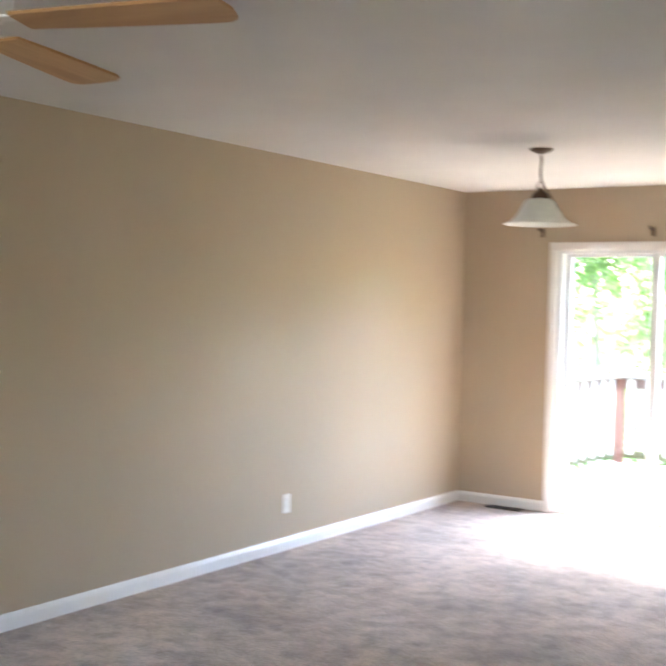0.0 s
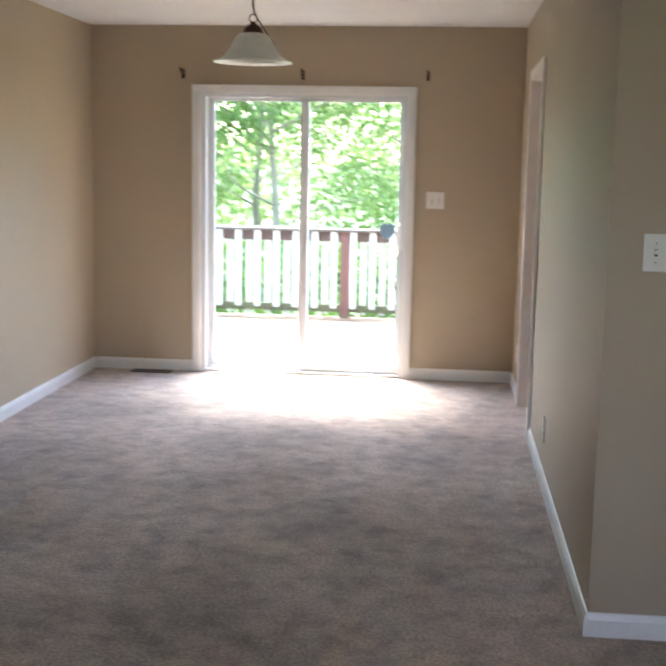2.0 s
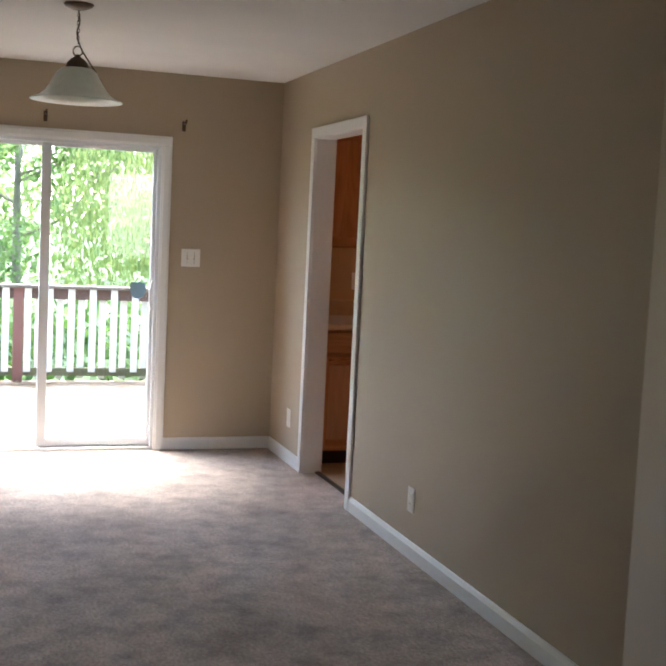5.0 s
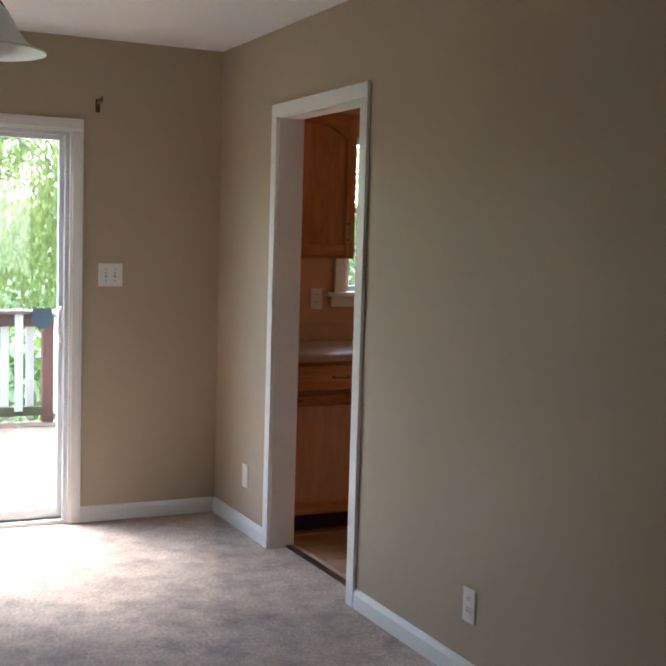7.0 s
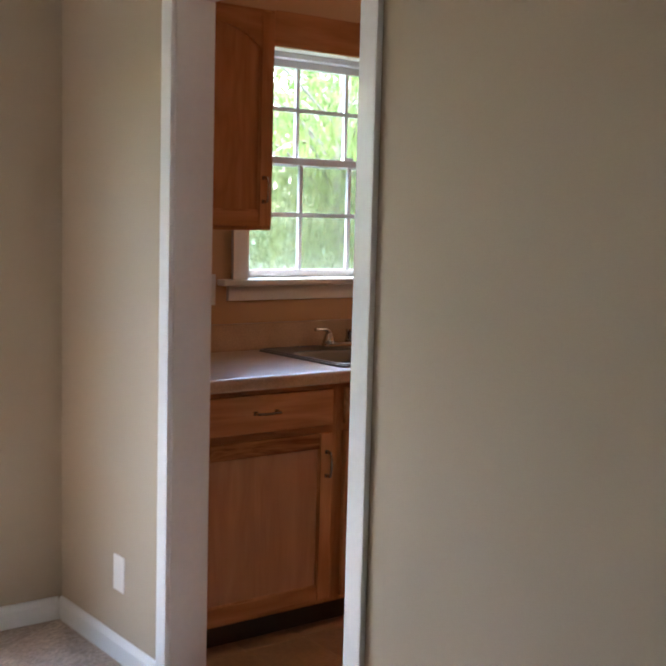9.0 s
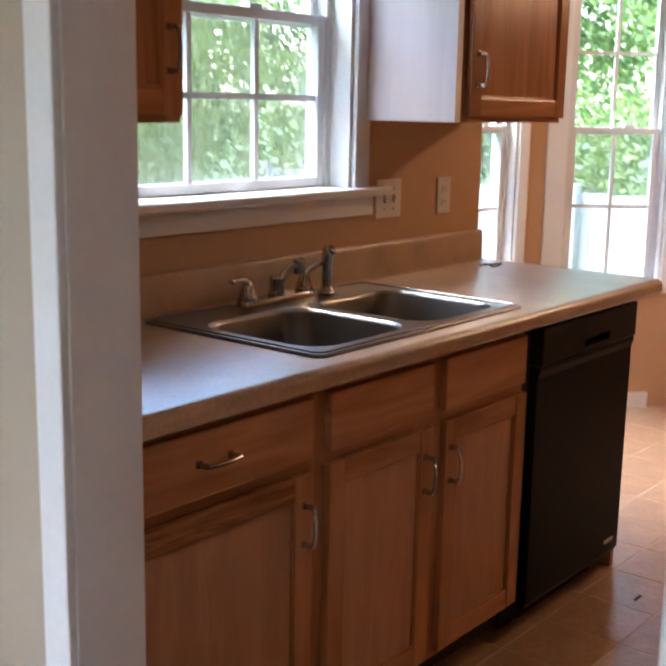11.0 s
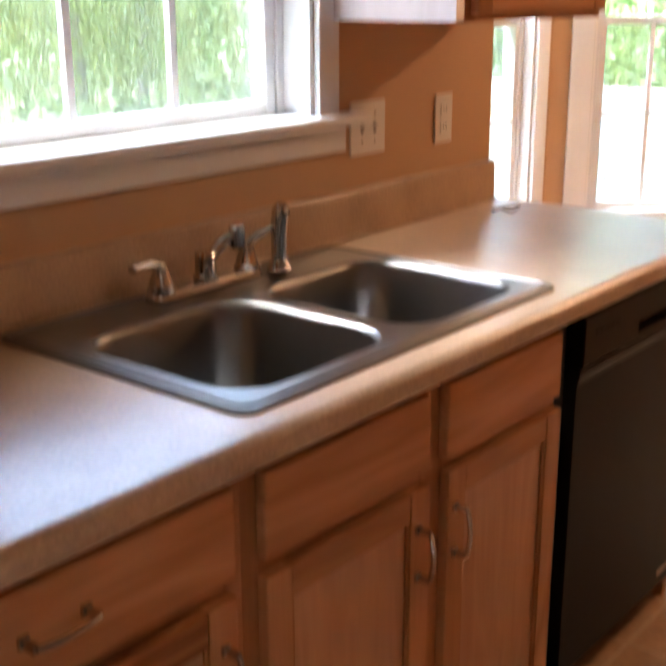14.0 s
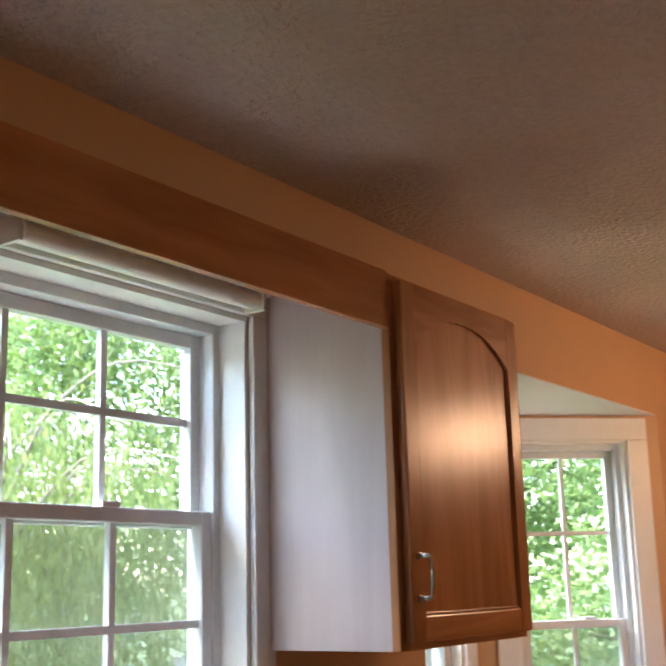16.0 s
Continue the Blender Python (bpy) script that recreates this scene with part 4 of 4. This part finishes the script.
lathe(bm, [(0.015, fz + 0.09), (0.016, fz + 0.095), (0.016, fz + 0.142), (0.012, fz + 0.147)], Matrix.Translation((1.285, -0.12, 0)), 20)
part("spout", bm, M_CHROME, fc, "chrome swivel spout turned aside", True)
fc.scale, fc.location = (0.943, 1, 0.74), (0.035, 0, 0.26 * fz)
sp = thing("side_sprayer", "chrome pull-out side sprayer standing in the sink deck", "sprayer", (1.358, -0.122, fz))
part("collar", lathe(bmesh.new(), [(0.024, 0), (0.024, 0.006), (0.019, 0.012), (0.015, 0.022)], n=24), M_CHROME, sp, "", True)
bm = tube(bmesh.new(), [(0, 0, 0.012), (0, 0, 0.03), (0, -0.001, 0.07), (0, -0.003, 0.1), (0, -0.006, 0.118), (0, -0.012, 0.13)], [0.013, 0.0145, 0.0155, 0.0165, 0.017, 0.012], 14)
part("wand", bm, M_CHROME, sp, "", True)
part("nozzle", lathe(bmesh.new(), [(0.0115, 0), (0.0115, 0.012), (0.009, 0.013)], Matrix.Translation((0, -0.008, 0.116)) @ Matrix.Rotation(radians(68), 4, 'X'), 18), M_BLACKG, sp, "dark nozzle face", True)
clip = solid("wire_clip", tube(bmesh.new(), bend([(2.17, -0.10, CT + 0.003), (2.25, -0.12, CT + 0.003), (2.26, -0.13, CT + 0.004), (2.18, -0.15, CT + 0.003), (2.16, -0.13, CT + 0.012), (2.15, -0.115, CT + 0.003)]), 0.0025, 6), M_BRONZE, "bit of dark bent wire lying on the countertop", "wire", smooth=True)

# ---- dishwasher ----
dw = thing("dishwasher", "black built-in dishwasher under the countertop", "dishwasher", (0, 0, 0))
X0, X1 = 1.60, 2.205
part("body", B(X0, X1, -0.58, -0.03, 0.10, 0.868), M_BLACK, dw)
part("side_gap", B(1.574, X0 + 0.024, -0.60, -0.581, 0.10, 0.872), M_SLOT, dw, "dark gap filler")
bm = bmesh.new()
prof = [(-0.581, 0.07), (-0.618, 0.07), (-0.626, 0.085), (-0.626, 0.725), (-0.632, 0.745), (-0.632, 0.757), (-0.581, 0.757)]
ends = [[bm.verts.new((x, y, z)) for y, z in prof] for x in (X0 + 0.026, X1 - 0.003)]
for k in range(len(prof)):
    j = (k + 1) % len(prof)
    bm.faces.new((ends[0][k], ends[0][j], ends[1][j], ends[1][k]))
bm.faces.new(ends[0][::-1])
bm.faces.new(ends[1])
dd = part("door", bm, M_BLACK, dw)
part("badge", B(2.105, 2.165, -0.6275, -0.6255, 0.115, 0.128, 0.0008), M_NICKEL, dd, "small grey oval badge")
G0, G1, GB, GT = 1.865, 2.025, 0.7745, 0.7995
bm = bmesh.new()
rings = []
for y, (a, b, c, d) in ((-0.583, (X0 + 0.026, X1 - 0.003, 0.76, 0.862)), (-0.634, (X0 + 0.026, X1 - 0.003, 0.76, 0.862)), (-0.637, (X0 + 0.029, X1 - 0.006, 0.763, 0.859)), (-0.637, (G0, G1, GB, GT)), (-0.605, (G0 + 0.004, G1 - 0.004, GB + 0.003, GT - 0.003))):
    rings.append([bm.verts.new(p) for p in ((a, y, c), (b, y, c), (b, y, d), (a, y, d))])
for p, q in zip(rings, rings[1:]):
    for k in range(4):
        bm.faces.new((p[k], p[(k + 1) % 4], q[(k + 1) % 4], q[k]))
bm.faces.new(rings[0][::-1])
bm.faces.new(rings[-1])
cp = part("control_panel", bm, M_BLACKG, dw, "glossy black control panel with a grip recess")
for k in range(5):
    part("button", B(1.67 + k * 0.022, 1.685 + k * 0.022, -0.6385, -0.6365, 0.82, 0.826, 0.0006), M_BLACK, cp)
part("toe_panel", B(X0 + 0.003, X1 - 0.06, -0.565, -0.55, 0.0, 0.10, 0.002), M_BLACK, dw)
endp = solid("end_panel", B(2.209, 2.232, -0.605, -0.02, 0.0, 0.876, 0.002), M_OAK, "oak end panel carrying the countertop past the dishwasher", "cabinet panel")

# ---- unseen lit lamp over the breakfast end, assumed from the cabinet highlight ----
kl = thing("hanging_lamp", "unseen lit warm glass globe lamp, assumed to hang in the kitchen", "pendant lamp", (3.9, -1.38, H - 0.004))
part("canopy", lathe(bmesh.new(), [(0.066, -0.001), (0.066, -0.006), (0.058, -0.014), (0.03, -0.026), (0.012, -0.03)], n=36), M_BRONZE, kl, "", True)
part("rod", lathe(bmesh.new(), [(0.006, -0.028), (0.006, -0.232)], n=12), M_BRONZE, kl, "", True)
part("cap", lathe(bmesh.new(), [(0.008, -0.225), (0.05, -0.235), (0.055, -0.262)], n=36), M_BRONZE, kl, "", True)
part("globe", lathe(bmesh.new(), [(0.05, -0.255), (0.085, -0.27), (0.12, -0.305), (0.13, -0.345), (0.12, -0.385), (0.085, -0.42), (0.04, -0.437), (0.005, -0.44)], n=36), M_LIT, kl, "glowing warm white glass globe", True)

# ---- roller blind ----
rb = thing("roller_blind", "rolled-up ivory vinyl blind at the head of the kitchen window", "blind", (0, 0, 0))
roll = Matrix.Translation((0.94, -0.05, 2.106)) @ Matrix.Rotation(radians(90), 4, 'Y')
part("roll", lathe(bmesh.new(), [(0.019, 0), (0.021, 0.002), (0.021, 0.632), (0.019, 0.634)], roll, 24), M_BLIND, rb, "", True)
part("roll_pin", lathe(bmesh.new(), [(0.005, -0.012), (0.005, 0.646)], roll, 10), M_NICKEL, rb)
for x in (0.926, 1.575):
    bm = B(x, x + 0.008, -0.074, -0.0162, 2.082, 2.13, 0.002)
    box(bm, x - 0.003, x + 0.011, -0.02, -0.0162, 2.085, 2.128, 0.001)
    part("bracket", bm, M_BLIND, rb)
solid("leaf_scrap", B(2.03, 2.07, -0.775, -0.767, 0.004, 0.007, 0.001, m=None), M_KICK, "small dark scrap lying on the tiled floor", "scrap")

# ---- outdoors ----
structure("ground", B(-300, 300, -300, 500, -1.0, -0.7), M_GRASS, "mown green lawn reaching to the trees", "lawn")
DZ, DX0, DX1, DY = -0.05, -3.05, -0.12, 3.5
deck = structure("deck", B(DX0 + 0.1, DX1 - 0.1, 0.3, 3.4, -0.69, DZ - 0.03), M_RUST, "weathered wooden deck behind the patio door", "deck")
bm0 = B(DX0, DX1, 0, 0.138, DZ - 0.028, DZ, 0.004)
board_mesh = mesh_of("board", bm0, M_DECK)
for k in range(23):
    ob = new("board", board_mesh)
    ob.location = (0, 0.16 + k * 0.146, random.uniform(-0.003, 0.003))
    ob.rotation_euler = (0, 0, random.uniform(-0.002, 0.002))
    ob.parent = deck

pick_prof = [(-0.031, 0.075), (0.031, 0.075), (0.031, 0.86), (0.017, 0.90), (-0.017, 0.90), (-0.031, 0.86)]
bm = bmesh.new()
fr = [bm.verts.new((x, -0.011, z)) for x, z in pick_prof]
bk = [bm.verts.new((x, 0.011, z)) for x, z in pick_prof]
bm.faces.new(fr)
bm.faces.new(bk[::-1])
for i in range(6):
    bm.faces.new((fr[i], bk[i], bk[(i + 1) % 6], fr[(i + 1) % 6]))
picket_mesh = mesh_of("picket", bm, M_PICKET)


def railing(a, b, posts, label, step=0.197, start=0.1):
    """Deck railing from a to b: posts, two rails and pickets on both faces in turn."""
    d = Vector(b) - Vector(a)
    n = d.length
    t = thing("deck_railing", label, "railing", (a[0], a[1], DZ), "deck railings")
    t.rotation_euler = (0, 0, math.atan2(d.y, d.x))
    part("top_rail", B(-0.05, n + 0.05, -0.07, 0.07, 0.875, 0.905, 0.006), M_DECK, t, "pale weathered cap rail")
    part("upper_rail", B(0, n, -0.02, 0.02, 0.775, 0.875, 0.004), M_RAIL, t, "dark brown stained rail")
    part("lower_rail", B(0, n, -0.02, 0.02, 0.055, 0.13, 0.004), M_MOSS, t, "mossy greenish lower rail")
    for x in posts:
        part("post", B(x - 0.045, x + 0.045, -0.045, 0.045, 0.0, 0.874, 0.005), M_RUST, t, "red-brown stained post")
    x, side = start, -1
    while x < n - 0.03:
        if all(abs(x - p) > 0.075 for p in posts):
            ob = new("picket", picket_mesh)
            ob.location = (x, side * 0.033, 0.02 if side < 0 else -0.05)
            ob.parent = t
        x += step / 2
        side = -side
    return t


railing((-2.95, 3.44), (-0.17, 3.44), (0.02, 1.44, 2.74), "white picket railing on red-brown posts at the deck edge", start=0.145)
railing((-3.30, 0.6), (-2.97, 3.36), (0.05, 1.4), "white picket railing along the deck side")
railing((-0.15, 3.36), (-0.10, 0.5), (1.4, 2.8), "white picket railing returning to the house")

lit = np.random.RandomState(3)
heap = np.abs(lit.normal(0, 0.22, 900))
cen = np.stack([lit.uniform(-2.85, -0.25, 900), 3.36 - heap, DZ + 0.006 + lit.uniform(0, 0.03, 900) * np.exp(-heap * 5)], 1)
turn = lit.uniform(0, 6.28, 900)
half = lit.uniform(0.012, 0.03, (900, 1))
du = np.stack([np.cos(turn), np.sin(turn), lit.normal(0, 0.12, 900)], 1) * half
dv = np.stack([-np.sin(turn), np.cos(turn), lit.normal(0, 0.12, 900)], 1) * half * 0.5
me = bpy.data.meshes.new("leaf_litter")
me.from_pydata(np.stack([cen - du, cen + dv, cen + du, cen - dv], 1).reshape(-1, 3).tolist(), [], np.arange(3600).reshape(-1, 4).tolist())
me.materials.append(M_LITTER)
tagged(new("leaf_litter", me), "dry brown leaves blown against the deck railing", "leaf litter", kind="stuff")

# pale board fence across the side yard
fence = thing("board_fence", "weathered pale grey board fence across the side yard", "fence", (8.2, -4.0, -0.7))
fence.rotation_euler = (0, 0, radians(82))
bm = B(0, 0.148, -0.012, 0.012, 0.03, 1.32, 0.004)
fence_board = mesh_of("fence_board", bm, M_PALEVINYL)
for k in range(78):
    ob = new("fence_board", fence_board)
    ob.location = (k * 0.152, random.uniform(-0.004, 0.004), random.uniform(-0.01, 0.01))
    ob.parent = fence
part("fence_rail", B(0, 11.9, -0.05, -0.013, 1.1, 1.19, 0.004), M_PALEVINYL, fence)
part("fence_rail", B(0, 11.9, -0.05, -0.013, 0.25, 0.34, 0.004), M_PALEVINYL, fence)
for k in range(6):
    part("fence_post", B(k * 2.37, k * 2.37 + 0.09, 0.013, 0.1, 0.0, 1.4, 0.006), M_PALEVINYL, fence)

rng = np.random.RandomState(7)


def leaves(centres, size, droop=False):
    """Many four-sided leaf clumps about the given centres, as one mesh's verts and faces."""
    n = len(centres)
    a = rng.normal(size=(n, 3))
    a /= np.linalg.norm(a, axis=1)[:, None]
    if droop:
        a = np.stack([0.25 * a[:, 0], 0.25 * a[:, 1], -np.ones(n)], 1)
    b = np.cross(a, rng.normal(size=(n, 3)))
    b /= np.linalg.norm(b, axis=1)[:, None]
    s = size * rng.uniform(0.6, 1.4, (n, 1))
    w = s * (0.28 if droop else 0.55)
    v = np.stack([centres - a * s, centres + b * w, centres + a * s, centres - b * w], 1).reshape(-1, 3)
    return v, np.arange(4 * n).reshape(-1, 4)


def leaf_mesh(name, v, f, material):
    me = bpy.data.meshes.new(name)
    me.from_pydata(v.tolist(), [], f.tolist())
    me.materials.append(material)
    return me


def tree(x, y, h, r, label, n=24000, leaf=0.05, material=None):
    """A broadleaf tree: tapered trunk, forking limbs, an uneven crown of leaf clumps."""
    t = thing("tree", label, "tree", (x, y, -0.7), "garden trees")
    bm = tube(bmesh.new(), bend([(0, 0, -0.1), (0.05, 0.03, h * 0.2), (-0.06, 0.05, h * 0.45), (0.04, -0.03, h * 0.8)], 5), [h * 0.014 * (1 - 0.05 * k) for k in range(16)], 10)
    tips = []
    for k in range(11):
        a, z = rng.uniform(0, 6.28), h * rng.uniform(0.14, 0.7)
        q = Vector((math.cos(a), math.sin(a), 0))
        end = q * r * rng.uniform(0.6, 0.95) + Vector((0, 0, z + h * rng.uniform(0.08, 0.25)))
        mid = q * r * 0.35 + Vector((0, 0, z + h * 0.07))
        pts = bend([(0, 0, z), mid, end], 5)
        tube(bm, pts, [h * 0.0045 * (1 - 0.08 * i) for i in range(len(pts))], 6)
        tips += [end, (mid + end) / 2]
    part("trunk", bm, M_BARK, t, "", True)
    tips += [Vector((rng.uniform(-0.4, 0.4) * r, rng.uniform(-0.4, 0.4) * r, h * rng.uniform(0.6, 1.0))) for _ in range(12)]
    cs = []
    for p in tips:
        m = n // len(tips)
        g = rng.normal(size=(m, 3))
        g *= (rng.uniform(0.4, 1, (m, 1)) ** 0.5) / np.linalg.norm(g, axis=1)[:, None]
        cs.append(np.array(p) + g * (r * 0.38, r * 0.38, h * 0.11))
    v, f = leaves(np.concatenate(cs), leaf)
    c = new("crown", leaf_mesh("crown", v, f, material or M_LEAF))
    c.parent = t
    return t


def willow(x, y, h, r, label):
    """A weeping willow: leaning trunk, arching limbs, hanging strands."""
    t = thing("willow_tree", label, "tree", (x, y, -0.7), "garden trees")
    bm = tube(bmesh.new(), bend([(0, 0, -0.1), (0.12, 0.0, h * 0.25), (0.0, 0.1, h * 0.55), (0.2, 0.0, h * 0.85)], 5), [h * 0.02 * (1 - 0.045 * k) for k in range(16)], 10)
    cs = []
    for k in range(16):
        a, z = 6.283 * k / 16 + rng.uniform(-0.2, 0.2), h * rng.uniform(0.4, 0.75)
        q = Vector((math.cos(a), math.sin(a), 0))
        pts = bend([(0, 0, z), q * r * 0.4 + Vector((0, 0, z + h * 0.2)), q * r * rng.uniform(0.75, 1.0) + Vector((0, 0, z + h * 0.12))], 6)
        tube(bm, pts, [h * 0.005 * (1 - 0.06 * i) for i in range(len(pts))], 6)
        for _ in range(44):
            u = rng.uniform(0.2, 1)
            p = pts[min(int(u * (len(pts) - 1)), len(pts) - 1)]
            o = np.array([p.x + rng.normal(0, 0.35), p.y + rng.normal(0, 0.35), p.z + rng.normal(0, 0.3)])
            ln = rng.uniform(0.45, 0.9) * (o[2] - 0.3)
            m = int(ln / 0.075)
            s = np.linspace(0, 1, m)[:, None]
            sway = rng.normal(0, 0.16, (1, 3))
            cs.append(o + s * np.array([[0, 0, -ln]]) + s ** 2 * sway + rng.normal(0, 0.03, (m, 3)))
    part("trunk", bm, M_BARK, t, "", True)
    v, f = leaves(np.concatenate(cs), 0.05, droop=True)
    c = new("crown", leaf_mesh("crown", v, f, M_WILLOW))
    c.parent = t
    return t


w1 = willow(1.6, 10.5, 5.0, 3.0, "weeping willow with long yellow-green strands on the lawn")
copy_thing(w1, pose(7.6, 8.3, -0.7, rz=70))
copy_thing(w1, pose(4.6, 12.5, -0.7, rz=160))
t1 = tree(-3.6, 12.0, 6.5, 2.6, "bright green leafy tree beyond the deck")
for x, y, a, s in ((-7.0, 13.5, 40, 1.1), (-1.0, 15.5, 100, 1.2), (-4.8, 17.5, 200, 1.2), (-9.5, 9.0, 260, 1.0), (13.5, 6.5, 20, 1.05), (12.6, 2.2, 130, 1.0), (15.5, 10.5, 300, 1.3), (11.5, 11.8, 220, 1.1)):
    o = copy_thing(t1, pose(x, y, -0.7, rz=a))
    o.scale = (s, s, s)
ang = rng.uniform(radians(-12), radians(192), 55000)
rad = 24 + 9 * rng.uniform(0, 1, 55000)
hh = 6.0 * rng.uniform(0, 1, 55000) ** 0.8 * (0.75 + 0.25 * np.sin(ang * 23) * np.sin(ang * 7 + 1))
cen = np.stack([rad * np.cos(ang), 2 + rad * np.sin(ang), -0.7 + hh], 1)
v, f = leaves(cen, 0.15)
woods = new("far_woods", leaf_mesh("far_woods", v, f, M_WOODS))
tagged(woods, "dense green woods behind the garden", "woods", kind="stuff")
cen = np.stack([rng.uniform(-7, 12, 9000), 5.6 + rng.uniform(0, 2.2, 9000), -0.7 + 1.15 * rng.uniform(0, 1, 9000) ** 0.7], 1)
v, f = leaves(cen, 0.08)
tagged(new("shrubs", leaf_mesh("shrubs", v, f, M_SHRUB)), "low green shrubs growing beyond the deck", "shrubs", kind="stuff")

# ---- kitchen floor tiles ----
TS = 0.228
bm = B(-TS / 2 + 0.0035, TS / 2 - 0.0035, -TS / 2 + 0.0035, TS / 2 - 0.0035, 0.0, 0.0045, 0.0012)
tile_mesh = mesh_of("tile", bm, M_TILE)
for i in range(20):
    for j in range(18):
        x, y = 0.145 + TS * (i + 0.5), -0.628 + TS * (2.5 - j)
        if (y < -3.35 and x > 2.4) or y > -0.05 and not (BX0 + max(y, 0) + 0.1 < x < BX1 - max(y, 0) - 0.1 and y < BD - 0.08):
            continue
        ob = new("tile", tile_mesh)
        ob.location = (x, y, random.uniform(-0.0004, 0.0004))
        ob.parent = kitchen_floor
